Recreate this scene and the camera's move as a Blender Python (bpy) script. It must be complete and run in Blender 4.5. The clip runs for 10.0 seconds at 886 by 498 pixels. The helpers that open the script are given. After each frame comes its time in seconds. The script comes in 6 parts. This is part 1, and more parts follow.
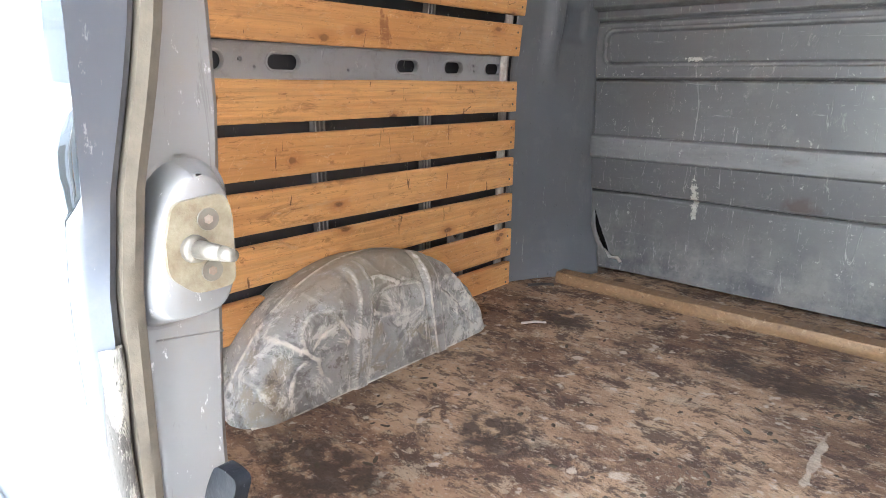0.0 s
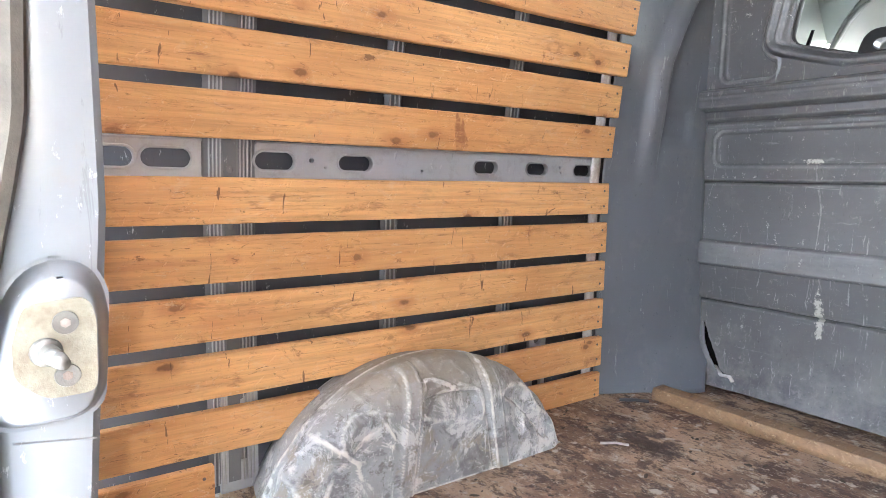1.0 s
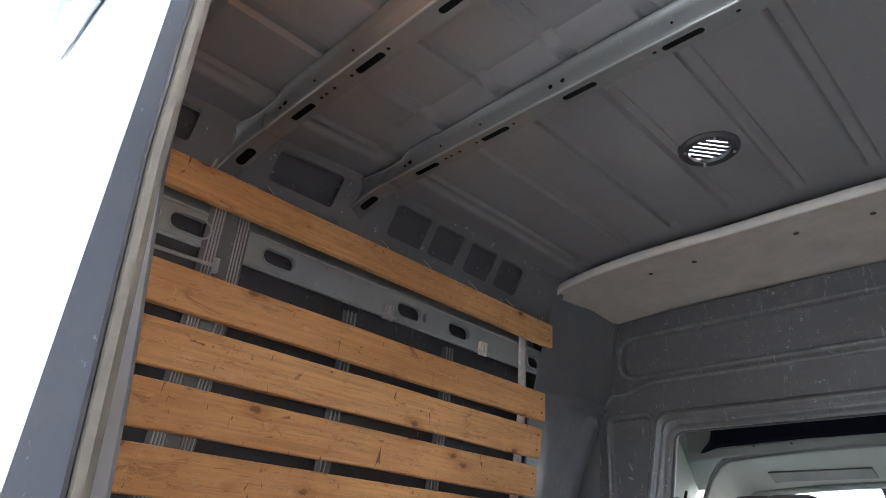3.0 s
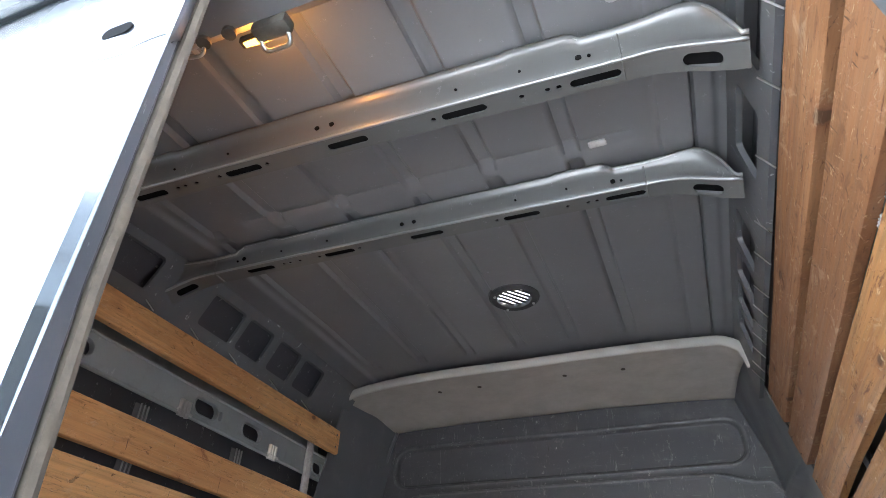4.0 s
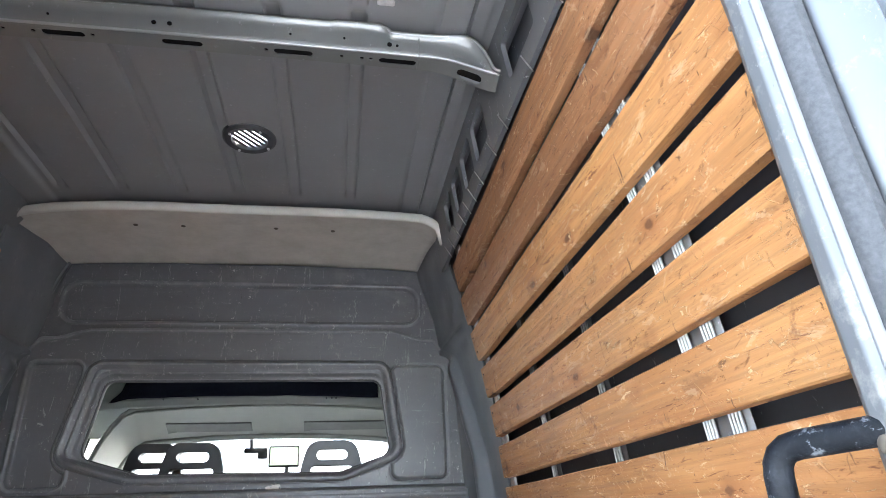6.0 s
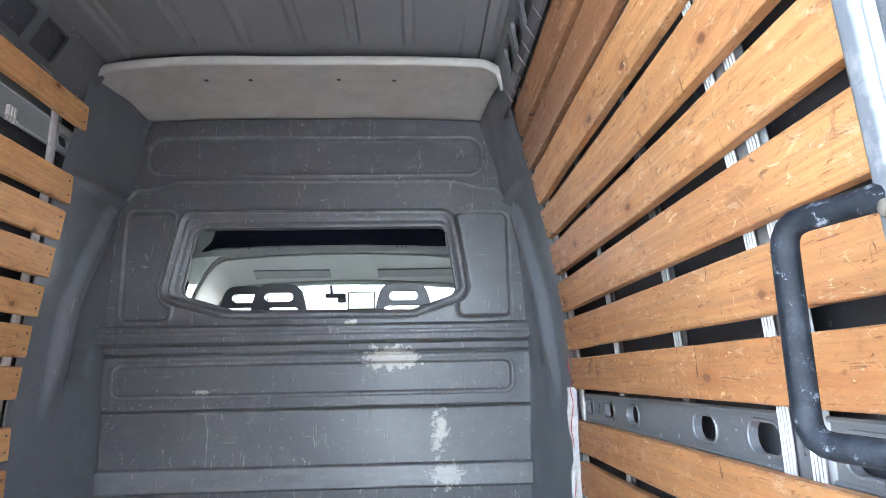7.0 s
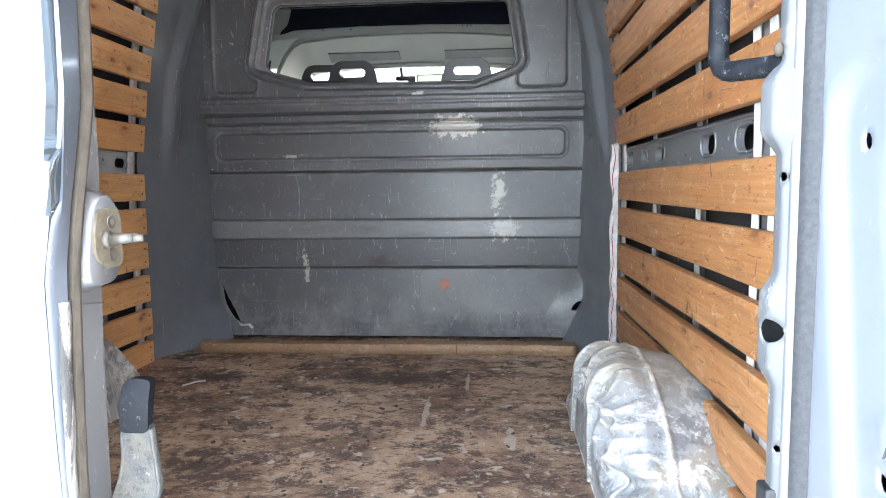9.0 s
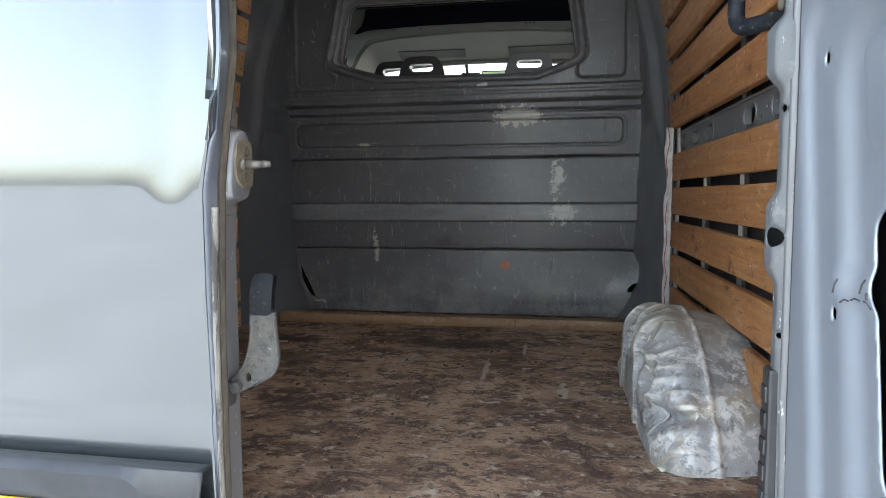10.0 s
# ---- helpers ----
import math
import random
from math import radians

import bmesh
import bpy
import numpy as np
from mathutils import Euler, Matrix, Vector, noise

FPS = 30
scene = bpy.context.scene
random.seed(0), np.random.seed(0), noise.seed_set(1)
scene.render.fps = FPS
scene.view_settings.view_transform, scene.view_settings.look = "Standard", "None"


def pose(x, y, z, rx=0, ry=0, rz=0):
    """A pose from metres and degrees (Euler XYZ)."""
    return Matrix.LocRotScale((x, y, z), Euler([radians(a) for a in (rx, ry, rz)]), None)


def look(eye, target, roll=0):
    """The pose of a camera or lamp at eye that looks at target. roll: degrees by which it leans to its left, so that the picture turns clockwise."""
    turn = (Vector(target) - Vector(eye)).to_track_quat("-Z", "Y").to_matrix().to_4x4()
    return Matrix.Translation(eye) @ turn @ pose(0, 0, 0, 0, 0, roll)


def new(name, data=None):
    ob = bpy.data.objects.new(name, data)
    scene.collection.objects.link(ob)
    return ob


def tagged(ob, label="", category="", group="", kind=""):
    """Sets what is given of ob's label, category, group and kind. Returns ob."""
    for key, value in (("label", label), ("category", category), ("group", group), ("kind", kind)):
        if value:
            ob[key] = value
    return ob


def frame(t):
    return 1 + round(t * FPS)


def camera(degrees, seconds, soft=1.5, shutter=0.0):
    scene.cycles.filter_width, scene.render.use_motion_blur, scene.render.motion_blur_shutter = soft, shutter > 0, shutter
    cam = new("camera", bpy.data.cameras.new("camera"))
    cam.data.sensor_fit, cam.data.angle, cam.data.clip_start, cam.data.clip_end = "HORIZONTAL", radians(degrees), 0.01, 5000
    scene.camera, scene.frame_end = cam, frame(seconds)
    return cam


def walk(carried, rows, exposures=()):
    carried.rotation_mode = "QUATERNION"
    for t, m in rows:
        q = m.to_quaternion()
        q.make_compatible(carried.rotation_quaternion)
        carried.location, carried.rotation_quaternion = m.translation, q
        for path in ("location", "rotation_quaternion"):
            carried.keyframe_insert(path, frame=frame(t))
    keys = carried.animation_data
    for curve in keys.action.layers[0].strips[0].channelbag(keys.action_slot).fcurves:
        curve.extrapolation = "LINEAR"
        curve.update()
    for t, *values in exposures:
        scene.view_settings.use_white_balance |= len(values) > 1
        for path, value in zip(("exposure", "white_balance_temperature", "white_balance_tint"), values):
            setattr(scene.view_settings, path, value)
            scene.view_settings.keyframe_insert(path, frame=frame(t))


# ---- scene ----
cam = camera(70.0, 10.0, soft=0.8)
PATH = [
    (0, (0.412, 0.315, 0.718), (-0.865, 1.766, 0.205), 0.6),
    (0.5, (0.441, 0.446, 0.696), (-1.096, 1.647, 0.253), 1.0),
    (1, (0.499, 0.49, 0.727), (-1.113, 1.652, 0.503), 1.1),
    (1.5, (0.585, 0.504, 0.79), (-1.06, 1.637, 0.894), 1.4),
    (2, (0.582, 0.492, 0.851), (-1.013, 1.629, 1.251), 1.2),
    (2.2, (0.583, 0.478, 0.881), (-0.989, 1.592, 1.418), 1.3),
    (3.3, (0.557, 0.265, 0.981), (-0.555, 1.614, 1.953), 3.3),
    (3.5, (0.539, 0.224, 0.991), (-0.429, 1.648, 2.01), 2.7),
    (4, (0.499, 0.137, 1.013), (-0.132, 1.661, 2.143), 1.7),
    (4.5, (0.44, 0.105, 1.007), (0.071, 1.722, 2.124), 0.4),
    (5, (0.396, 0.097, 1.007), (0.386, 1.801, 2.055), -1.1),
    (5.2, (0.381, 0.102, 0.997), (0.522, 1.838, 1.98), -1.4),
    (6.3, (0.335, 0.112, 0.896), (0.654, 1.962, 1.586), -2.0),
    (6.5, (0.337, 0.112, 0.88), (0.585, 2.005, 1.476), -1.7),
    (7, (0.372, 0.08, 0.845), (0.462, 2.039, 1.237), -1.2),
    (7.5, (0.409, 0.017, 0.821), (0.382, 2.0, 1.077), -1.0),
    (8, (0.431, -0.03, 0.769), (0.288, 1.962, 0.873), -0.7),
    (8.5, (0.453, -0.063, 0.716), (0.248, 1.926, 0.659), -0.6),
    (9, (0.437, -0.155, 0.659), (0.279, 1.83, 0.463), -0.7),
    (9.5, (0.432, -0.262, 0.617), (0.284, 1.725, 0.45), -0.5),
    (10, (0.453, -0.341, 0.561), (0.104, 1.621, 0.389), -0.3),
]
EXPOSURES = [(0.0, 5.8, 7200), (1.0, 6.25, 6600), (1.5, 5.95, 6200), (2.0, 5.80, 5900), (2.6, 5.44, 6300), (3.3, 4.5, 6600, 8), (3.7, 4.5, 6600, 8), (4.5, 5.39, 6350), (5.2, 5.45, 6350), (6.5, 4.94, 6700), (7.0, 5.43, 6250), (7.5, 5.57, 6400), (8.5, 5.67, 6350), (9.0, 5.17, 6800), (9.5, 4.24, 7000), (10.0, 3.67, 7100)]
walk(cam, [(t, look(e, k, r)) for t, e, k, r in PATH], EXPOSURES)

# ---- world ----
world = bpy.data.worlds.new("sky")
scene.world = world
world.use_nodes = True
wt = world.node_tree
sky = wt.nodes.new("ShaderNodeTexSky")
sky.sky_type, sky.sun_disc = "NISHITA", False
sky.sun_elevation, sky.sun_rotation = radians(44), radians(76)
sky.air_density, sky.dust_density, sky.ozone_density = 1.0, 3.0, 1.0
haze = wt.nodes.new("ShaderNodeHueSaturation")
haze.inputs["Saturation"].default_value = 0.70
wt.links.new(sky.outputs[0], haze.inputs["Color"])
wt.links.new(haze.outputs[0], wt.nodes["Background"].inputs[0])
wt.nodes["Background"].inputs[1].default_value = 0.15
sun_data = bpy.data.lights.new("sun", "SUN")
sun_data.energy, sun_data.angle, sun_data.color = 1.2, radians(14), (1.0, 0.95, 0.88)
sun = new("sun", sun_data)
sun.matrix_world = look((12, 3, 12), (0, 0, 0))


# ---- materials ----
class Mat:
    """A node material with a few short helpers; positions are in metres of the object's own space."""

    def __init__(self, name, base, rough=0.5, metal=0.0, coat=0.0, random_shift=False):
        self.m = bpy.data.materials.new(name)
        self.m.use_nodes = True
        self.nt = self.m.node_tree
        self.bsdf = self.nt.nodes["Principled BSDF"]
        co = self.nt.nodes.new("ShaderNodeTexCoord").outputs["Object"]
        self.rnd = None
        if random_shift:
            self.rnd = self.nt.nodes.new("ShaderNodeObjectInfo").outputs["Random"]
            co = self.vadd(co, self.math("MULTIPLY", self.rnd, 37.0))
        self.co = co
        self.color = self.rgb(base)
        self.rough = rough
        self.height = None
        self.bsdf.inputs["Metallic"].default_value = metal
        self.bsdf.inputs["Coat Weight"].default_value = coat
        self.bsdf.inputs["Coat Roughness"].default_value = 0.08

    def rgb(self, c):
        n = self.nt.nodes.new("ShaderNodeRGB")
        n.outputs[0].default_value = (*c, 1)
        return n.outputs[0]

    def put(self, sock, v):
        if isinstance(v, (int, float)):
            sock.default_value = v
        else:
            self.nt.links.new(v, sock)

    def math(self, op, a, b=0.0):
        n = self.nt.nodes.new("ShaderNodeMath")
        n.operation = op
        self.put(n.inputs[0], a)
        self.put(n.inputs[1], b)
        return n.outputs[0]

    def vadd(self, v, s):
        n = self.nt.nodes.new("ShaderNodeVectorMath")
        n.operation = "ADD"
        self.nt.links.new(v, n.inputs[0])
        self.nt.links.new(s, n.inputs[1])
        return n.outputs[0]

    def mapped(self, scale, co=None):
        n = self.nt.nodes.new("ShaderNodeVectorMath")
        n.operation = "MULTIPLY"
        self.nt.links.new(co or self.co, n.inputs[0])
        n.inputs[1].default_value = scale
        return n.outputs[0]

    def noise(self, scale=5.0, detail=4.0, rough=0.55, stretch=(1, 1, 1), distort=0.0):
        n = self.nt.nodes.new("ShaderNodeTexNoise")
        self.nt.links.new(self.mapped(stretch), n.inputs["Vector"])
        n.inputs["Scale"].default_value = scale
        n.inputs["Detail"].default_value = detail
        n.inputs["Roughness"].default_value = rough
        n.inputs["Distortion"].default_value = distort
        return n.outputs["Fac"]

    def flat_cells(self, scale, sy, sz):
        """Cells in the plane of a board."""
        s = self.nt.nodes.new("ShaderNodeSeparateXYZ")
        self.nt.links.new(self.co, s.inputs[0])
        c = self.nt.nodes.new("ShaderNodeCombineXYZ")
        self.put(c.inputs[0], self.math("MULTIPLY", s.outputs[1], sy))
        self.put(c.inputs[1], self.math("MULTIPLY", s.outputs[2], sz))
        n = self.nt.nodes.new("ShaderNodeTexVoronoi")
        n.voronoi_dimensions = "2D"
        self.nt.links.new(c.outputs[0], n.inputs["Vector"])
        n.inputs["Scale"].default_value = scale
        return n.outputs["Distance"]

    def wave(self, scale, distort, stretch=(1, 1, 1), axis="Z"):
        n = self.nt.nodes.new("ShaderNodeTexWave")
        n.bands_direction = axis
        self.nt.links.new(self.mapped(stretch), n.inputs["Vector"])
        n.inputs["Scale"].default_value = scale
        n.inputs["Distortion"].default_value = distort
        n.inputs["Detail"].default_value = 3.0
        n.inputs["Detail Scale"].default_value = 1.2
        return n.outputs["Fac"]

    def slanted(self, angle, scale, stretch, distort=0.5):
        """Noise drawn out along a slanting line in the plane of a board."""
        n = self.nt.nodes.new("ShaderNodeMapping")
        n.inputs["Rotation"].default_value = (radians(angle), 0, 0)
        n.inputs["Scale"].default_value = stretch
        n.vector_type = "TEXTURE"
        self.nt.links.new(self.co, n.inputs["Vector"])
        t = self.nt.nodes.new("ShaderNodeTexNoise")
        self.nt.links.new(n.outputs[0], t.inputs["Vector"])
        t.inputs["Scale"].default_value, t.inputs["Detail"].default_value = scale, 6.0
        t.inputs["Roughness"].default_value, t.inputs["Distortion"].default_value = 0.7, distort
        return t.outputs["Fac"]

    def ramp(self, s, lo, hi, a=0.0, b=1.0):
        n = self.nt.nodes.new("ShaderNodeMapRange")
        self.put(n.inputs[0], s)
        for i, v in enumerate((lo, hi, a, b)):
            n.inputs[i + 1].default_value = v
        return n.outputs[0]

    def spot(self, c, r):
        """1 at c, falling to 0 on the ellipsoid with the half-axes r."""
        n = self.nt.nodes.new("ShaderNodeVectorMath")
        n.operation = "SUBTRACT"
        self.nt.links.new(self.co, n.inputs[0])
        n.inputs[1].default_value = c
        d = self.nt.nodes.new("ShaderNodeVectorMath")
        d.operation = "DIVIDE"
        self.nt.links.new(n.outputs[0], d.inputs[0])
        d.inputs[1].default_value = r
        k = self.nt.nodes.new("ShaderNodeVectorMath")
        k.operation = "LENGTH"
        self.nt.links.new(d.outputs[0], k.inputs[0])
        return self.ramp(k.outputs["Value"], 1.0, 0.0)

    def blend(self, fac, colour, mode="MIX"):
        n = self.nt.nodes.new("ShaderNodeMix")
        n.data_type, n.blend_type = "RGBA", mode
        self.put(n.inputs[0], fac)
        self.nt.links.new(self.color, n.inputs[6])
        if isinstance(colour, tuple):
            n.inputs[7].default_value = (*colour, 1)
        else:
            self.nt.links.new(colour, n.inputs[7])
        self.color = n.outputs[2]
        return self

    def roughen(self, fac, to):
        n = self.nt.nodes.new("ShaderNodeMix")
        self.put(n.inputs[0], fac)
        self.put(n.inputs[2], self.rough)
        n.inputs[3].default_value = to
        self.rough = n.outputs[0]
        return self

    def relief(self, s, depth):
        h = self.math("MULTIPLY", s, depth)
        self.height = h if self.height is None else self.math("ADD", self.height, h)
        return self

    def done(self):
        self.nt.links.new(self.color, self.bsdf.inputs["Base Color"])
        self.put(self.bsdf.inputs["Roughness"], self.rough)
        if self.height is not None:
            b = self.nt.nodes.new("ShaderNodeBump")
            b.inputs["Strength"].default_value = 1.0
            b.inputs["Distance"].default_value = 1.0
            self.nt.links.new(self.height, b.inputs["Height"])
            self.nt.links.new(b.outputs[0], self.bsdf.inputs["Normal"])
        return self.m


def make_paint(name, base, rough=0.32, metal=0.35, coat=0.4, dirt=0.25, dirt_colour=(0.22, 0.19, 0.16), orange=0.00015, waves=0.004):
    k = Mat(name, base, rough, metal, coat)
    big, fine = k.noise(2.3, 5), k.noise(60, 3)
    k.blend(k.ramp(big, 0.35, 0.75, 0.0, 0.25), tuple(c * 0.72 for c in base))
    k.blend(k.math("MULTIPLY", k.ramp(k.noise(26, 7, 0.75), 0.52, 0.68), dirt), dirt_colour)
    k.blend(k.math("MULTIPLY", k.ramp(k.noise(55, 6, 0.8, (1, 1, 0.4)), 0.62, 0.67), min(1.0, dirt * 1.6)), (0.72, 0.72, 0.71))
    k.blend(k.math("MULTIPLY", k.ramp(k.noise(90, 5, 0.8, (1, 1, 0.12), 0.6), 0.64, 0.68), dirt), tuple(c * 0.4 for c in base))
    k.roughen(k.ramp(big, 0.4, 0.8, 0.0, 0.6), 0.6)
    k.relief(fine, orange).relief(big, waves)
    k.bsdf.inputs["Coat Roughness"].default_value = 0.08 if orange > 0.0001 else 0.015
    return k.done()


FLANGE = make_paint("door_edge_paint", (0.205, 0.206, 0.211), rough=0.40, metal=0.4, coat=0.15, dirt=0.32)
HEM = make_paint("door_hem_paint", (0.115, 0.128, 0.15), rough=0.35, metal=0.3, coat=0.2, dirt=0.15)
SLATE = make_paint("slate_pillar_paint", (0.105, 0.110, 0.114), rough=0.5, metal=0.1, coat=0.05, dirt=0.6, dirt_colour=(0.27, 0.26, 0.24))
RAILS = make_paint("rail_paint", (0.165, 0.168, 0.172), rough=0.45, metal=0.25, coat=0.05, dirt=0.45)
PILLAR = make_paint("pillar_paint", (0.100, 0.104, 0.110), rough=0.36, metal=0.45, coat=0.2, dirt=0.45)
DOORIN = make_paint("inner_door_paint", (0.29, 0.32, 0.36), rough=0.30, metal=0.5, coat=0.3, dirt=0.10)
POSTS = make_paint("post_paint", (0.50, 0.50, 0.49), rough=0.28, metal=0.4, coat=0.2, dirt=0.2)
SKIN = make_paint("door_skin_paint", (0.101, 0.114, 0.122), rough=0.03, metal=0.65, coat=1.0, dirt=0.03, orange=0.00001, waves=0.0005)
WORN = make_paint("worn_silver_paint", (0.31, 0.33, 0.36), rough=0.36, dirt=0.45)
ROOF = make_paint("roof_paint", (0.255, 0.253, 0.257), rough=0.38, metal=0.3, coat=0.1, dirt=0.12)
BOWS = make_paint("bow_paint", (0.235, 0.235, 0.225), rough=0.30, metal=0.55, coat=0.2, dirt=0.15)
# paler copy of the bow paint, for highlights along the bends
BOWGLINT = make_paint("bow_edge_highlight", (0.40, 0.40, 0.385), rough=0.28, metal=0.6, coat=0.3, dirt=0.08)
SHEET = make_paint("primer_sheet", (0.44, 0.445, 0.455), rough=0.38, metal=0.35, coat=0.1, dirt=0.3)
# darker copy of the post paint, for the shade in the grooves
POSTGROOVE = make_paint("post_groove_shade", (0.20, 0.201, 0.203), rough=0.4, metal=0.3, coat=0.1, dirt=0.3)
UPPER = make_paint("pale_green_primer", (0.37, 0.40, 0.40), rough=0.34, metal=0.4, coat=0.1, dirt=0.2)
# dark base that puts the shade behind boards and holes into the colour
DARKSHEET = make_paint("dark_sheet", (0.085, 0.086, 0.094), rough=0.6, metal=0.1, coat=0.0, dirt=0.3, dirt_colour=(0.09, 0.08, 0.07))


def make_wood(name, base, dark, wear=0.3, random_shift=True):
    k = Mat(name, base, 0.5, random_shift=random_shift)
    grain = k.noise(9, 6, 0.65, (6, 0.6, 9), 0.4)
    lines = k.noise(90, 4, 0.6, (1, 0.035, 1.6), 0.3)
    rings = k.wave(5, 14, (1, 0.16, 1.8))
    k.blend(k.ramp(rings, 0.15, 0.95, 0.0, 0.24 if wear < 0.8 else 0.42), (base[0] * 0.64, base[1] * 0.56, base[2] * 0.5))
    k.blend(k.ramp(lines, 0.44, 0.60, 0.0, 0.16 + 0.45 * wear), tuple(c * 0.58 for c in base))
    k.blend(k.ramp(k.noise(30, 5, 0.65, (1, 0.06, 1.2), 0.5), 0.52, 0.66, 0.0, 0.7 * wear), (base[0] * 0.62, base[1] * 0.45, base[2] * 0.35))
    k.blend(k.ramp(grain, 0.40, 0.72, 0.0, 0.45), tuple(min(1, c * 1.3) for c in base))
    k.blend(k.ramp(k.noise(2.2, 4), 0.42, 0.72, 0.0, 0.5), dark)
    knots = k.math("ADD", k.flat_cells(9.0, 0.42, 0.85), k.math("MULTIPLY", k.math("SUBTRACT", k.noise(45, 4), 0.5), 0.10))
    knots = k.math("ADD", knots, k.ramp(k.noise(4, 2), 0.46, 0.56, 0.0, 0.22))
    k.blend(k.ramp(knots, 0.20, 0.06, 0.0, 0.75), dark)
    k.blend(k.ramp(knots, 0.070, 0.040, 0.0, 0.9), tuple(c * 0.33 for c in dark))
    k.blend(k.ramp(k.noise(14, 6, 0.72, (1, 0.5, 1.6), 0.6), 0.58, 0.66, 0.0, 0.55), tuple(c * 0.55 for c in dark))
    k.blend(k.math("MULTIPLY", k.ramp(k.noise(20, 7, 0.75, (1, 0.55, 1.3), 0.7), 0.575, 0.63), wear * 0.3), (0.76, 0.58, 0.40))
    nicks = k.ramp(k.noise(34, 5, 0.75, (1, 0.55, 1.2), 1.0), 0.645, 0.68)
    k.blend(k.math("MULTIPLY", nicks, 0.75), tuple(c * 0.25 for c in dark))
    k.blend(k.ramp(k.noise(5, 6, 0.7, (1, 0.8, 1.5)), 0.62, 0.75, 0.0, 0.4), tuple(c * 0.4 for c in dark))
    if k.rnd is not None:
        k.blend(k.ramp(k.rnd, 0.0, 1.0, 0.0, 0.3), dark)
    flakes = k.ramp(k.noise(60, 6, 0.8, (1, 0.45, 1.1), 0.9), 0.60, 0.64)
    k.blend(k.math("MULTIPLY", flakes, min(1.0, wear * 0.65)), (0.80, 0.58, 0.36))
    cracks = k.ramp(k.noise(26, 5, 0.6, (1, 1.7, 0.32), 1.1), 0.672, 0.69)
    k.blend(k.math("MULTIPLY", cracks, 0.8), tuple(c * 0.22 for c in dark))
    scratch = k.ramp(k.noise(70, 6, 0.8, (1, 0.12, 1.3), 1.6), 0.585, 0.63)
    k.blend(k.math("MULTIPLY", scratch, 0.1 + 0.75 * wear), (dark[0] * 0.45, dark[1] * 0.32, dark[2] * 0.3))
    k.blend(k.math("MULTIPLY", k.ramp(k.noise(6, 6, 0.7, (1, 1.3, 0.7), 0.8), 0.64, 0.68), k.ramp(k.noise(60, 5, 0.8, (1, 0.2, 1.2)), 0.42, 0.56, 0.2, 0.75)), (dark[0] * 0.5, dark[1] * 0.36, dark[2] * 0.32))
    for angle, pale in ((38, True), (-24, False), (64, True)):
        gouge = k.ramp(k.slanted(angle, 60, (1, 3, 0.8)), 0.625, 0.67)
        tone = (min(1.0, base[0] * 1.35), min(1.0, base[1] * 1.5), base[2] * 1.9) if pale else (dark[0] * 0.5, dark[1] * 0.4, dark[2] * 0.35)
        k.blend(k.math("MULTIPLY", gouge, 0.5 * wear), tone)
        k.relief(gouge, -0.0008)
    k.roughen(k.ramp(grain, 0.4, 0.7), 0.7)
    k.relief(flakes, 0.0008)
    k.relief(grain, 0.0015).relief(lines, 0.0006).relief(nicks, -0.0012)
    return k.done()


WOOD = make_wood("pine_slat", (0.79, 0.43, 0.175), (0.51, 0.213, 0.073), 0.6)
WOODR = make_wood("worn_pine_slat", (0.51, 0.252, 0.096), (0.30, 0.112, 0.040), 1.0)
# redder top boards, with part of the shade up there in their colour
WOODT = make_wood("red_shaded_pine_slat", (0.36, 0.178, 0.082), (0.22, 0.088, 0.036), 0.9)
BATTEN = make_wood("old_batten", (0.27, 0.165, 0.088), (0.13, 0.07, 0.04), 0.5, False)

k = Mat("grey_moulded_panel", (0.100, 0.100, 0.104), 0.29)
k.blend(k.ramp(k.noise(1.6, 4), 0.38, 0.7, 0.0, 0.5), (0.130, 0.130, 0.136))
k.blend(k.ramp(k.noise(7, 6, 0.7), 0.55, 0.75, 0.0, 0.35), (0.25, 0.235, 0.22))
scr = k.ramp(k.noise(30, 7, 0.8, (1, 1, 0.14), 1.6), 0.60, 0.635)
k.blend(k.math("MULTIPLY", scr, 0.55), (0.46, 0.45, 0.43))
scr2 = k.ramp(k.noise(40, 6, 0.8, (0.10, 1, 1), 0.8), 0.63, 0.66)
k.blend(k.math("MULTIPLY", scr2, 0.5), (0.38, 0.38, 0.37))
chips = k.ramp(k.noise(42, 6, 0.85), 0.622, 0.65)
k.blend(k.math("MULTIPLY", chips, 0.8), (0.5, 0.49, 0.46))
for c, r, lo in (((0.28, 2.58, 0.915), (0.17, 0.3, 0.075), 0.60), ((0.46, 2.6, 0.64), (0.075, 0.3, 0.24), 0.715), ((0.49, 2.6, 0.475), (0.12, 0.3, 0.085), 0.64),
                 ((0.12, 2.6, 1.06), (0.09, 0.3, 0.03), 0.7), ((-0.40, 2.6, 0.31), (0.03, 0.3, 0.17), 0.70), ((-0.46, 2.6, 0.80), (0.05, 0.2, 0.02), 0.66)):
    f = k.math("ADD", k.math("MULTIPLY", k.spot(c, r), 0.42), k.noise(40, 7, 0.8))
    k.blend(k.math("MULTIPLY", k.ramp(f, lo + 0.06, lo + 0.10), 0.95), (0.60, 0.57, 0.50))
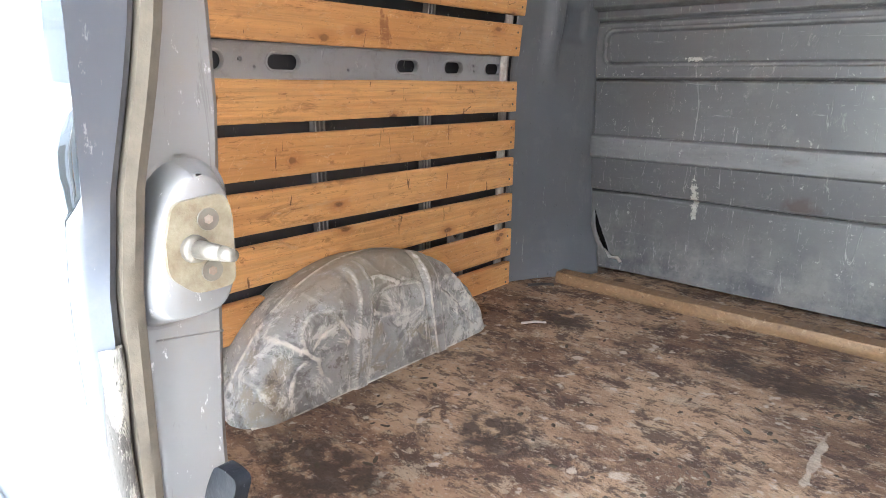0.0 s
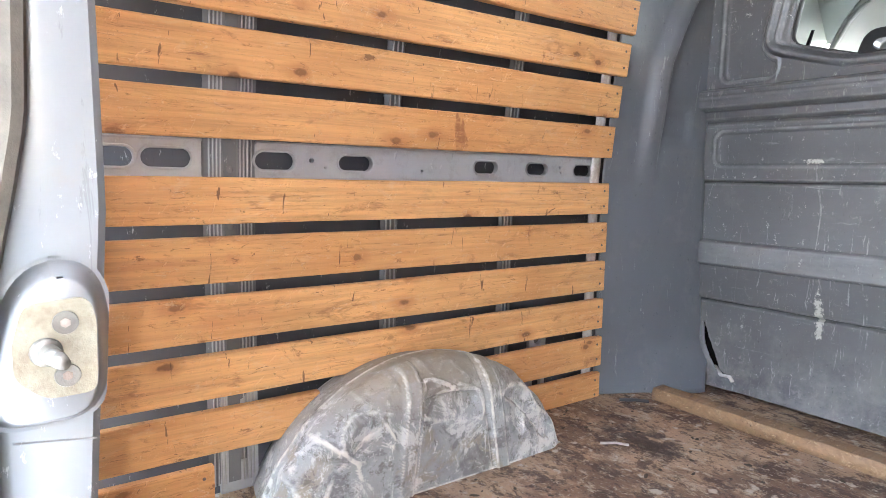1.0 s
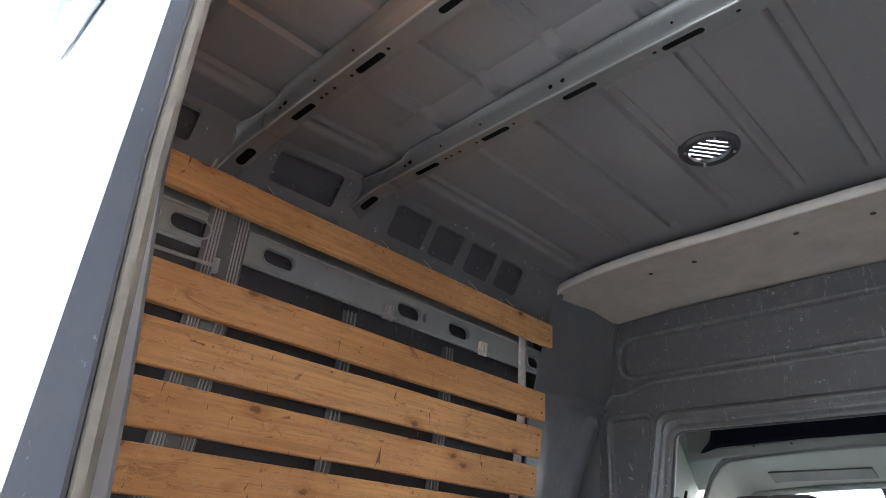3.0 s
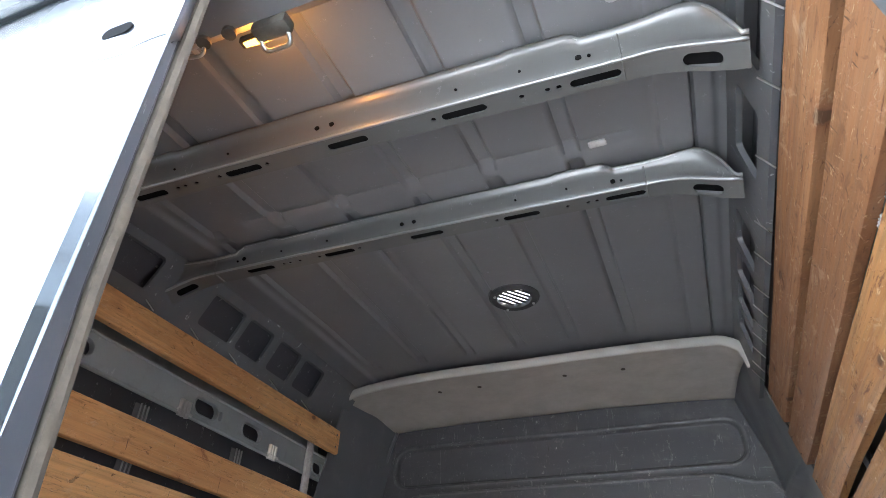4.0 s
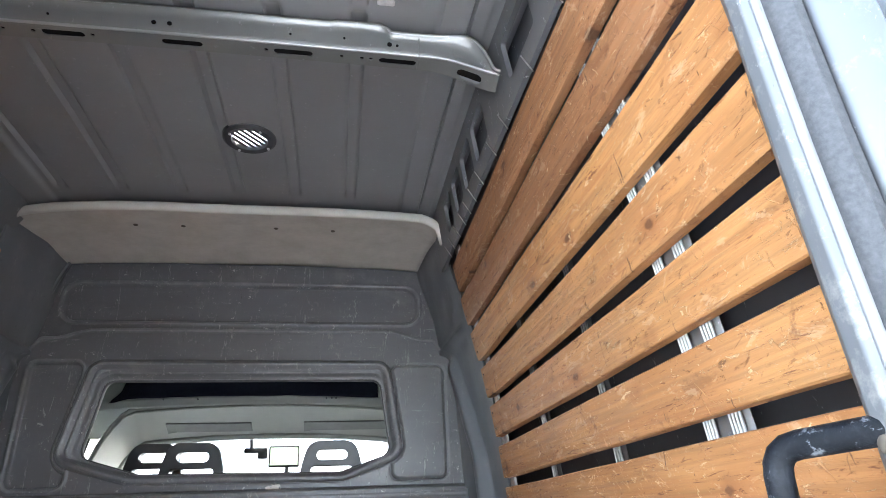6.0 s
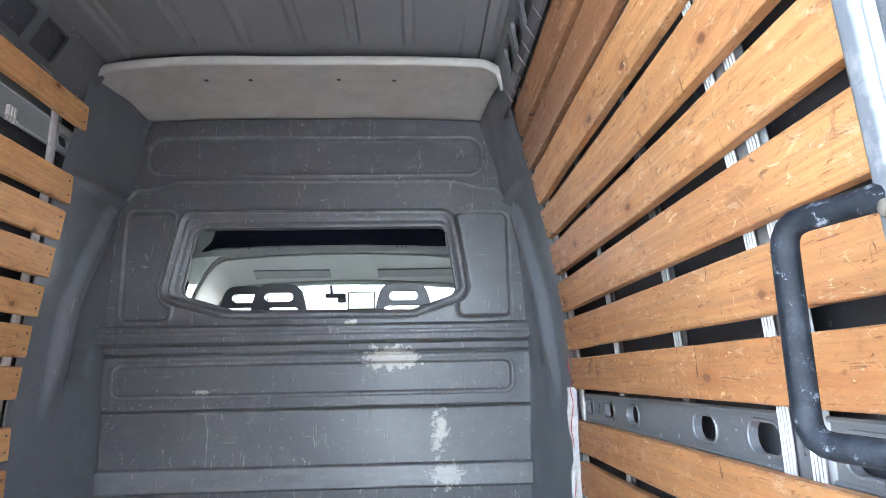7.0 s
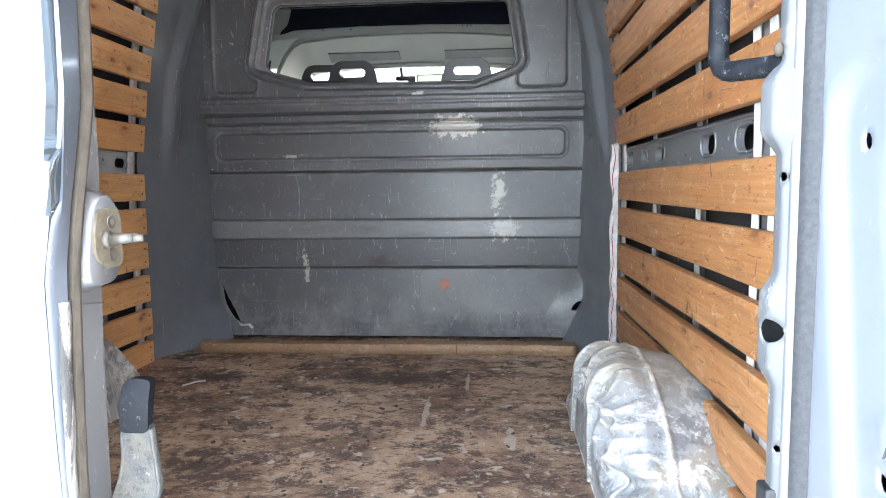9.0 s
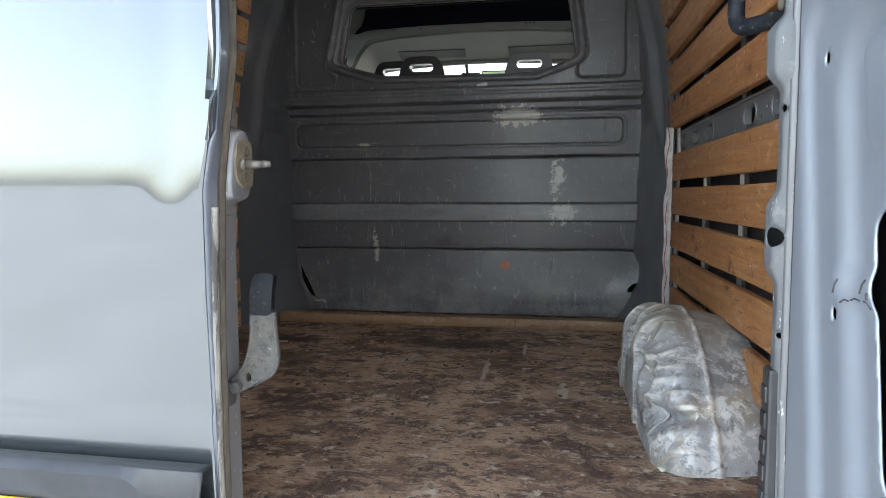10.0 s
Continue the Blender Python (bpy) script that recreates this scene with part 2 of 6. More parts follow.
for c, r, col in (((0.22, 2.6, 0.228), (0.035, 0.2, 0.035), (0.42, 0.10, 0.03)), ((-0.11, 2.6, 0.48), (0.06, 0.2, 0.03), (0.06, 0.035, 0.03)), ((-0.05, 2.6, 0.33), (0.08, 0.2, 0.05), (0.07, 0.045, 0.04))):
    f = k.math("MULTIPLY", k.spot(c, r), k.ramp(k.noise(22, 4), 0.3, 0.6))
    k.blend(k.ramp(f, 0.12, 0.4, 0.0, 0.85), col)
# paler raised edges: ridge highlights painted into the colour
geo = k.nt.nodes.new("ShaderNodeNewGeometry").outputs["Pointiness"]
edge = k.math("MULTIPLY", k.ramp(geo, 0.508, 0.535), k.ramp(k.noise(14, 5, 0.7), 0.3, 0.6))
k.blend(k.math("MULTIPLY", edge, 0.35), (0.36, 0.355, 0.35))
k.blend(k.ramp(k.noise(3.2, 7, 0.7, (0.5, 1, 1.6)), 0.36, 0.70, 0.0, 0.6), (0.070, 0.069, 0.070))
sep = k.nt.nodes.new("ShaderNodeSeparateXYZ")
k.nt.links.new(k.co, sep.inputs[0])
band = k.math("MULTIPLY", k.ramp(k.math("ABSOLUTE", k.math("SUBTRACT", sep.outputs[2], 0.478)), 0.042, 0.034), k.ramp(k.noise(9, 7, 0.75, (0.5, 1, 1.5)), 0.32, 0.55, 0.25, 0.75))
band = k.math("MULTIPLY", band, k.ramp(k.math("ABSOLUTE", sep.outputs[0]), 0.825, 0.79))
k.blend(k.math("MULTIPLY", band, 0.6), (0.26, 0.26, 0.26))
dust = k.math("MULTIPLY", k.ramp(sep.outputs[2], 0.26, 0.02), k.ramp(k.noise(6, 7, 0.75), 0.42, 0.62))
k.blend(k.math("MULTIPLY", dust, 0.6), (0.27, 0.255, 0.23))
k.roughen(k.ramp(sep.outputs[2], 0.11, 0.05), 0.85)
marks = k.ramp(k.noise(85, 6, 0.85, (1, 1, 0.3), 1.2), 0.615, 0.65)
k.blend(k.math("MULTIPLY", marks, 0.75), (0.04, 0.04, 0.04))
scuffs = k.ramp(k.noise(26, 8, 0.8, (1, 1, 0.5), 0.8), 0.60, 0.64)
k.blend(k.math("MULTIPLY", scuffs, 0.4), (0.27, 0.255, 0.24))
k.roughen(k.ramp(k.noise(4, 3, 0.5), 0.25, 0.80, 0.0, 0.8), 0.48)
k.relief(k.noise(230, 2), 0.0002).relief(k.noise(3, 3), 0.006).relief(scr, -0.0004)
PANEL = k.done()
k = Mat("blue_grey_trim", (0.140, 0.148, 0.160), 0.33)
k.blend(k.ramp(k.noise(2.1, 5), 0.38, 0.68, 0.0, 0.6), (0.115, 0.122, 0.134))
k.blend(k.ramp(k.noise(9, 7, 0.75), 0.54, 0.66, 0.0, 0.4), (0.19, 0.19, 0.188))
k.blend(k.ramp(k.noise(34, 7, 0.8, (1, 1, 0.2), 1.2), 0.62, 0.65, 0.0, 0.5), (0.34, 0.34, 0.34))
k.blend(k.ramp(k.noise(48, 6, 0.8), 0.63, 0.66, 0.0, 0.6), (0.06, 0.06, 0.065))
k.relief(k.noise(230, 2), 0.0002).relief(k.noise(4, 3), 0.005)
TRIM = k.done()

k = Mat("floor_plywood", (0.36, 0.235, 0.150), 0.66)
k.bsdf.inputs["Specular IOR Level"].default_value = 0.35
k.blend(k.ramp(k.noise(1.7, 5, 0.55, (0.9, 1.2, 1)), 0.40, 0.62), (0.48, 0.34, 0.225))
k.blend(k.ramp(k.noise(3.1, 8, 0.68, (0.9, 1.1, 1), 0.3), 0.45, 0.54, 0.0, 0.85), (0.14, 0.078, 0.052))
k.blend(k.ramp(k.noise(6.5, 9, 0.72, (0.8, 1.3, 1), 0.3), 0.52, 0.57, 0.0, 0.7), (0.40, 0.27, 0.175))
k.blend(k.ramp(k.noise(9, 9, 0.74, (0.85, 1.15, 1), 0.4), 0.52, 0.565, 0.0, 0.85), (0.072, 0.043, 0.033))
k.blend(k.ramp(k.noise(15, 9, 0.76, (0.75, 1.25, 1), 0.3), 0.555, 0.59, 0.0, 0.7), (0.45, 0.36, 0.265))
k.blend(k.ramp(k.noise(24, 8, 0.78, (0.75, 1.25, 1), 0.2), 0.54, 0.58, 0.0, 0.8), (0.080, 0.048, 0.036))
k.blend(k.ramp(k.noise(40, 7, 0.8, (0.7, 1.3, 1), 0.2), 0.585, 0.615, 0.0, 0.7), (0.52, 0.43, 0.34))
k.blend(k.ramp(k.noise(75, 6, 0.8, (0.7, 1.2, 1)), 0.56, 0.61, 0.0, 0.75), (0.06, 0.040, 0.031))
k.blend(k.ramp(k.noise(130, 4, 0.7), 0.60, 0.66, 0.0, 0.5), (0.50, 0.44, 0.37))
for c, r in (((0.24, 1.62, 0), (0.012, 0.17, 1)), ((0.48, 1.43, 0), (0.022, 0.08, 1)), ((0.35, 1.9, 0), (0.010, 0.12, 1))):
    f = k.math("ADD", k.math("MULTIPLY", k.spot(c, r), 0.5), k.noise(24, 5))
    k.blend(k.ramp(f, 0.62, 0.7, 0.0, 0.75), (0.50, 0.43, 0.35))
for c, r in (((-0.28, 1.28, 0), (0.13, 0.11, 1)), ((-0.55, 1.95, 0), (0.16, 0.10, 1)), ((-0.45, 0.95, 0), (0.22, 0.12, 1)), ((0.10, 1.95, 0), (0.30, 0.10, 1))):
    f = k.math("MULTIPLY", k.spot(c, r), k.ramp(k.noise(20, 6, 0.7), 0.36, 0.58))
    k.blend(k.ramp(f, 0.08, 0.35, 0.0, 0.85), (0.045, 0.032, 0.027))
k.roughen(k.ramp(k.noise(6, 5), 0.4, 0.7), 0.8)
k.relief(k.noise(9, 9, 0.74, (0.85, 1.15, 1), 0.4), 0.011).relief(k.noise(24, 8, 0.78, (0.75, 1.25, 1), 0.2), 0.006).relief(k.noise(120, 3), 0.0008)
FLOOR = k.done()

k = Mat("arch_sheet", (0.35, 0.355, 0.352), 0.40, 0.15)
k.blend(k.ramp(k.noise(3.2, 6, 0.6, distort=0.3), 0.46, 0.58, 0.0, 0.75), (0.25, 0.256, 0.26))
k.blend(k.ramp(k.noise(5.0, 7, 0.65, distort=0.3), 0.54, 0.60, 0.0, 0.7), (0.30, 0.25, 0.175))
k.blend(k.ramp(k.noise(13, 8, 0.78, distort=0.5), 0.515, 0.565, 0.0, 0.85), (0.60, 0.595, 0.565))
k.blend(k.ramp(k.noise(9, 9, 0.76, distort=0.5), 0.535, 0.58, 0.0, 0.8), (0.17, 0.17, 0.17))
k.blend(k.ramp(k.noise(40, 6, 0.85, (1, 1, 0.3), 0.3), 0.59, 0.63, 0.0, 0.7), (0.72, 0.70, 0.66))
k.blend(k.ramp(k.noise(30, 8, 0.82, distort=0.4), 0.565, 0.60, 0.0, 0.75), (0.13, 0.12, 0.105))
k.blend(k.ramp(k.noise(80, 5, 0.8, (1, 0.3, 1)), 0.60, 0.64, 0.0, 0.5), (0.66, 0.65, 0.62))
asep = k.nt.nodes.new("ShaderNodeSeparateXYZ")
k.nt.links.new(k.co, asep.inputs[0])
top_dust = k.math("MULTIPLY", k.ramp(asep.outputs[2], 0.17, 0.27), k.ramp(k.noise(6, 7, 0.75), 0.30, 0.50))
k.blend(k.math("MULTIPLY", top_dust, 0.85), (0.26, 0.22, 0.16))
k.roughen(top_dust, 0.7)
# paler raised creases: scuffed edges, with crease highlights painted in
geo = k.nt.nodes.new("ShaderNodeNewGeometry").outputs["Pointiness"]
worn = k.math("MULTIPLY", k.ramp(geo, 0.510, 0.535), k.ramp(k.noise(24, 5, 0.7), 0.38, 0.58))
k.blend(k.math("MULTIPLY", worn, 0.8), (0.74, 0.71, 0.64))
k.roughen(k.ramp(k.noise(8, 4), 0.4, 0.7), 0.62)
k.relief(k.noise(16, 5, 0.6), 0.003).relief(k.noise(60, 5), 0.0012)
ARCH = k.done()


def make_plain(name, base, rough=0.5, metal=0.0, spread=0.25, scale=18, second=None, gloss=0.5):
    k = Mat(name, base, rough, metal)
    k.bsdf.inputs["Specular IOR Level"].default_value = gloss
    k.blend(k.ramp(k.noise(scale, 5, 0.65), 0.35, 0.75, 0.0, spread * 2), second or tuple(c * 0.55 for c in base))
    k.relief(k.noise(scale * 8, 3), 0.0002)
    return k.done()


RUBBER = make_plain("black_rubber", (0.030, 0.031, 0.034), 0.55, second=(0.10, 0.10, 0.10))
SEAL = make_plain("dusty_seal", (0.085, 0.070, 0.052), 0.85, second=(0.045, 0.036, 0.028), spread=0.4, scale=60)
WORNSEAL = make_plain("flaking_seal", (0.034, 0.036, 0.040), 0.7, second=(0.075, 0.076, 0.078), spread=0.4, scale=160)
BLACK = make_plain("black_plastic", (0.022, 0.023, 0.025), 0.38, second=(0.06, 0.06, 0.065))
k = Mat("scuffed_black_handle", (0.007, 0.008, 0.010), 0.45)
k.bsdf.inputs["Specular IOR Level"].default_value = 0.14
k.blend(k.ramp(k.noise(55, 6, 0.8), 0.55, 0.64, 0.0, 0.6), (0.022, 0.025, 0.030))
k.blend(k.ramp(k.noise(95, 6, 0.85, (1, 1, 0.5)), 0.625, 0.66, 0.0, 0.75), (0.19, 0.20, 0.21))
k.roughen(k.ramp(k.noise(40, 4), 0.45, 0.7), 0.6)
k.relief(k.noise(160, 4), 0.0006)
TAPE = k.done()
k = Mat("scuffed_grab_handle", (0.006, 0.007, 0.009), 0.42)
k.bsdf.inputs["Specular IOR Level"].default_value = 0.14
k.blend(k.ramp(k.noise(24, 7, 0.75), 0.48, 0.60, 0.0, 0.8), (0.018, 0.020, 0.024))
k.blend(k.ramp(k.noise(60, 7, 0.8), 0.585, 0.625, 0.0, 0.85), (0.13, 0.14, 0.15))
k.blend(k.ramp(k.noise(42, 6, 0.8, (1, 1, 0.6)), 0.57, 0.62, 0.0, 0.85), (0.010, 0.011, 0.014))
k.relief(k.noise(60, 7, 0.8), 0.0012)
HANDLE = k.done()
ALLOY = make_plain("worn_alloy", (0.16, 0.15, 0.13), 0.45, 0.45, second=(0.09, 0.075, 0.06), spread=0.45, scale=34)
k = Mat("worn_lever_alloy", (0.058, 0.057, 0.054), 0.45, 0.2)
k.blend(k.ramp(k.noise(26, 6, 0.7), 0.46, 0.60, 0.0, 0.8), (0.085, 0.076, 0.060))
k.blend(k.ramp(k.noise(60, 7, 0.8), 0.55, 0.60, 0.0, 0.85), (0.035, 0.035, 0.035))
k.blend(k.ramp(k.noise(90, 6, 0.8), 0.61, 0.65, 0.0, 0.8), (0.17, 0.165, 0.155))
k.roughen(k.ramp(k.noise(30, 4), 0.4, 0.7), 0.65)
k.relief(k.noise(60, 6, 0.8), 0.0012)
LEVER = k.done()
ZINC = make_plain("yellow_zinc", (0.215, 0.19, 0.14), 0.5, 0.25, second=(0.12, 0.085, 0.05), spread=0.45, scale=70)
STEEL = make_plain("bright_steel", (0.62, 0.62, 0.61), 0.28, 0.9, scale=40)
RUST = make_plain("rusty_steel", (0.16, 0.10, 0.07), 0.8, 0.2, second=(0.30, 0.27, 0.24), spread=0.5, scale=40)
LINER = make_plain("grubby_liner", (0.48, 0.445, 0.39), 0.8, second=(0.34, 0.305, 0.255), scale=11, spread=0.35)
LIP = make_plain("pale_liner_edge", (0.50, 0.475, 0.42), 0.7, second=(0.42, 0.39, 0.34), scale=14)
CREAM = make_plain("cab_trim", (0.25, 0.26, 0.238), 0.7, scale=6, spread=0.12)
FABRIC = make_plain("black_fabric", (0.025, 0.025, 0.028), 0.85, scale=60)
SEATPLASTIC = make_plain("headrest_plastic", (0.035, 0.036, 0.04), 0.38, scale=40)
WHITE = make_plain("white_strip", (0.58, 0.56, 0.54), 0.75, second=(0.30, 0.26, 0.24), spread=0.45, scale=40)
RED = make_plain("red_wire", (0.45, 0.03, 0.03), 0.4)
YELLOW = make_plain("plate_yellow", (0.75, 0.50, 0.02), 0.35, spread=0.05)
# black that stands in for the shade inside holes and gaps
VOID = make_plain("gap_shade", (0.008, 0.008, 0.008), 0.9, gloss=0.1)
VISOR = make_plain("visor_cloth", (0.15, 0.155, 0.148), 0.8)
CARPET = make_plain("shelf_cloth", (0.010, 0.012, 0.020), 0.95, scale=70, gloss=0.05)
SCREEN = make_plain("screen_frame", (0.02, 0.02, 0.02), 0.3)
k = Mat("yard_concrete", (0.27, 0.295, 0.32), 0.8)
k.blend(k.ramp(k.noise(0.7, 6), 0.35, 0.7), (0.22, 0.235, 0.25))
k.blend(k.ramp(k.noise(30, 4), 0.5, 0.7, 0, 0.4), (0.33, 0.35, 0.365))
k.relief(k.noise(60, 4), 0.002)
YARD = k.done()


k = Mat("flaking_tape", (0.26, 0.245, 0.22), 0.8)
k.blend(k.ramp(k.noise(70, 6, 0.75, (1, 1, 0.10), 0.8), 0.48, 0.54, 0.0, 0.9), (0.045, 0.042, 0.04))
k.blend(k.ramp(k.noise(110, 6, 0.8, (1, 1, 0.2)), 0.56, 0.60, 0.0, 0.8), (0.36, 0.33, 0.28))
k.relief(k.noise(70, 6, 0.75, (1, 1, 0.10), 0.8), 0.004)
FLAKE = k.done()


def make_glow(name, colour, strength):
    m = bpy.data.materials.new(name)
    m.use_nodes = True
    b = m.node_tree.nodes["Principled BSDF"]
    b.inputs["Base Color"].default_value = (*colour, 1)
    b.inputs["Emission Color"].default_value = (*colour, 1)
    b.inputs["Emission Strength"].default_value = strength
    b.inputs["Roughness"].default_value = 0.3
    return m


AMBER = make_glow("lit_amber_lens", (1.0, 0.30, 0.02), 1.6)
MAP = make_glow("lit_screen", (0.60, 0.85, 0.55), 0.035)
GLASS = bpy.data.materials.new("window_glass")
GLASS.use_nodes = True
gb = GLASS.node_tree.nodes["Principled BSDF"]
gb.inputs["Transmission Weight"].default_value, gb.inputs["Roughness"].default_value, gb.inputs["IOR"].default_value = 1.0, 0.0, 1.1


# ---- building helpers ----
def thing(name, at, label, category, group="", kind=""):
    ob = new(name)
    ob.location = at
    ob.empty_display_size = 0.05
    return tagged(ob, label, category, group, kind)


def part(name, bm, material, parent=None, label="", smooth=False, solid=0.0):
    """Links a bmesh, given in world metres, as one mesh object under a thing or a part."""
    bmesh.ops.recalc_face_normals(bm, faces=bm.faces[:]) if not solid else None
    me = bpy.data.meshes.new(name)
    bm.to_mesh(me)
    bm.free()
    me.materials.append(material)
    if smooth:
        me.shade_smooth()
        if smooth != "all":
            me.set_sharp_from_angle(angle=radians(35))
    ob = new(name, me)
    if parent is not None:
        ob.parent = parent
        base, up = Vector((0, 0, 0)), parent
        while up is not None:
            base += up.location
            up = up.parent
        ob.location = -base
    if solid:
        mod = ob.modifiers.new("thickness", "SOLIDIFY")
        mod.thickness, mod.offset = solid, 0.0
    if label:
        tagged(ob, label)
    return ob


def box(bm, a, b, bevel=0.0, turn=None):
    made = bmesh.ops.create_cube(bm, size=1.0)["verts"]
    for v in made:
        v.co = Vector([(a[i] + b[i]) / 2 + v.co[i] * (b[i] - a[i]) for i in range(3)])
    if bevel:
        edges = list({e for v in made for e in v.link_edges})
        made = list({v for f in bmesh.ops.bevel(bm, geom=edges, offset=bevel, segments=2, affect="EDGES", profile=0.5)["faces"] for v in f.verts} | {v for v in made if v.is_valid})
    if turn is not None:
        bmesh.ops.transform(bm, matrix=turn, verts=[v for v in made if v.is_valid])
    return bm


def rod(bm, p, q, r, seg=10, r2=None):
    p, q = Vector(p), Vector(q)
    m = Matrix.Translation((p + q) / 2) @ (q - p).to_track_quat("Z", "Y").to_matrix().to_4x4()
    bmesh.ops.create_cone(bm, cap_ends=True, segments=seg, radius1=r, radius2=r if r2 is None else r2, depth=(q - p).length, matrix=m)
    return bm


def tube(bm, pts, ra, rb, seg=10, closed=False, up=(0, 0, 1)):
    """A bar of oval section ra x rb along a line of points."""
    pts = [Vector(p) for p in pts]
    widths = ra if isinstance(ra, list) else [ra] * len(pts)
    rings = []
    for i, p in enumerate(pts):
        a, b = pts[max(i - 1, 0)], pts[min(i + 1, len(pts) - 1)]
        if closed:
            a, b = pts[i - 1], pts[(i + 1) % len(pts)]
        d = (b - a).normalized()
        s = d.cross(Vector(up))
        s = s.normalized() if s.length > 1e-4 else d.orthogonal().normalized()
        n = s.cross(d).normalized()
        rings.append([bm.verts.new(p + s * widths[i] * math.cos(j * math.tau / seg) + n * rb * math.sin(j * math.tau / seg)) for j in range(seg)])
    for i in range(len(rings) - (0 if closed else 1)):
        r0, r1 = rings[i], rings[(i + 1) % len(rings)]
        for j in range(seg):
            bm.faces.new((r0[j], r0[(j + 1) % seg], r1[(j + 1) % seg], r1[j]))
    if not closed:
        bm.faces.new(rings[0])
        bm.faces.new(rings[-1])
    return bm


def rounded(pts, n=4, r=0.05):
    """A line of points with its inner corners rounded."""
    pts = [Vector(p) for p in pts]
    out = [pts[0]]
    for a, b, c in zip(pts, pts[1:], pts[2:]):
        u, v = (a - b), (c - b)
        ra = min(r, u.length / 2, v.length / 2)
        p, q = b + u.normalized() * ra, b + v.normalized() * ra
        for i in range(n + 1):
            t = i / n
            out.append(p * (1 - t) ** 2 + b * 2 * t * (1 - t) + q * t * t)
    return out + [pts[-1]]


def sheet(bm, fn, us, vs):
    """A surface through fn(u, v)."""
    grid = [[bm.verts.new(fn(u, v)) for v in vs] for u in us]
    for i in range(len(us) - 1):
        for j in range(len(vs) - 1):
            bm.faces.new((grid[i][j], grid[i + 1][j], grid[i + 1][j + 1], grid[i][j + 1]))
    return bm


def steps(a, b, n):
    return [a + (b - a) * i / n for i in range(n + 1)]


def slot(cx, cy, w, h, r=None, n=5):
    """The outline of a rounded hole."""
    r = min(w, h) / 2 - 1e-4 if r is None else r
    out = []
    for qx, qy, a0 in ((1, 1, 0), (-1, 1, 90), (-1, -1, 180), (1, -1, 270)):
        for i in range(n + 1):
            a = radians(a0 + 90 * i / n)
            out.append((cx + qx * (w / 2 - r) + r * math.cos(a), cy + qy * (h / 2 - r) + r * math.sin(a)))
    return out


def inside(p, poly):
    hit = False
    for (x1, y1), (x2, y2) in zip(poly, poly[1:] + poly[:1]):
        if (y1 > p[1]) != (y2 > p[1]) and p[0] < (x2 - x1) * (p[1] - y1) / (y2 - y1) + x1:
            hit = not hit
    return hit


def plate(bm, outer, holes, depth, place):
    """A pierced plate: an outline and holes in (u, v), of that depth along w, put in the world by place(u, v, w)."""
    from mathutils import geometry
    pts, edges = [], []
    for loop in [outer] + holes:
        k0 = len(pts)
        pts += [Vector(p) for p in loop]
        edges += [(k0 + i, k0 + (i + 1) % len(loop)) for i in range(len(loop))]
    vs, _, fs, _, _, _ = geometry.delaunay_2d_cdt(pts, edges, [], 0, 1e-6)
    front = [bm.verts.new(place(v.x, v.y, 0.0)) for v in vs]
    back = [bm.verts.new(place(v.x, v.y, depth)) for v in vs]
    count = {}
    for f in fs:
        c = sum((vs[i] for i in f), Vector((0, 0))) / len(f)
        if not inside(c, outer) or any(inside(c, h) for h in holes):
            continue
        bm.faces.new([front[i] for i in f])
        bm.faces.new([back[i] for i in reversed(f)])
        for a, b in zip(f, list(f[1:]) + [f[0]]):
            count[(a, b)] = count.get((a, b), 0) + 1
    for (a, b) in count:
        if (b, a) not in count:
            bm.faces.new((front[b], front[a], back[a], back[b]))
    for v in [v for v in bm.verts if not v.link_faces]:
        bm.verts.remove(v)
    return bm


def lerp(z, table):
    for (z0, x0), (z1, x1) in zip(table, table[1:]):
        if z <= z1:
            t = max(0.0, (z - z0) / (z1 - z0))
            return x0 + (x1 - x0) * t
    return table[-1][1]


def bump01(d, w):
    """1 where d < 0, smoothly to 0 at d = w."""
    t = min(max(d / w, 0.0), 1.0)
    return 1 - t * t * (3 - 2 * t)


def rbox(x, z, x0, x1, z0, z1, r):
    """Signed distance to a rounded rectangle."""
    qx, qz = abs(x - (x0 + x1) / 2) - (x1 - x0) / 2 + r, abs(z - (z0 + z1) / 2) - (z1 - z0) / 2 + r
    return math.hypot(max(qx, 0), max(qz, 0)) + min(max(qx, qz), 0) - r


def polydist(x, z, poly):
    """Signed distance to a convex polygon given anticlockwise, less exact outside its corners."""
    d = -9.0
    for (x1, z1), (x2, z2) in zip(poly, poly[1:] + poly[:1]):
        n = math.hypot(x2 - x1, z2 - z1)
        d = max(d, ((z2 - z1) * (x - x1) - (x2 - x1) * (z - z1)) / n)
    return d


def segdist(x, z, line):
    best = 9.0
    for (x1, z1), (x2, z2) in zip(line, line[1:]):
        dx, dz = x2 - x1, z2 - z1
        t = min(max(((x - x1) * dx + (z - z1) * dz) / (dx * dx + dz * dz), 0), 1)
        best = min(best, math.hypot(x - x1 - t * dx, z - z1 - t * dz))
    return best


def hull_dist(x, z, poly, r):
    """Distance to a convex outline that lies r outside the polygon, with rounded corners."""
    d = polydist(x, z, poly)
    return (segdist(x, z, poly + poly[:1]) if d > 0 else d) - r


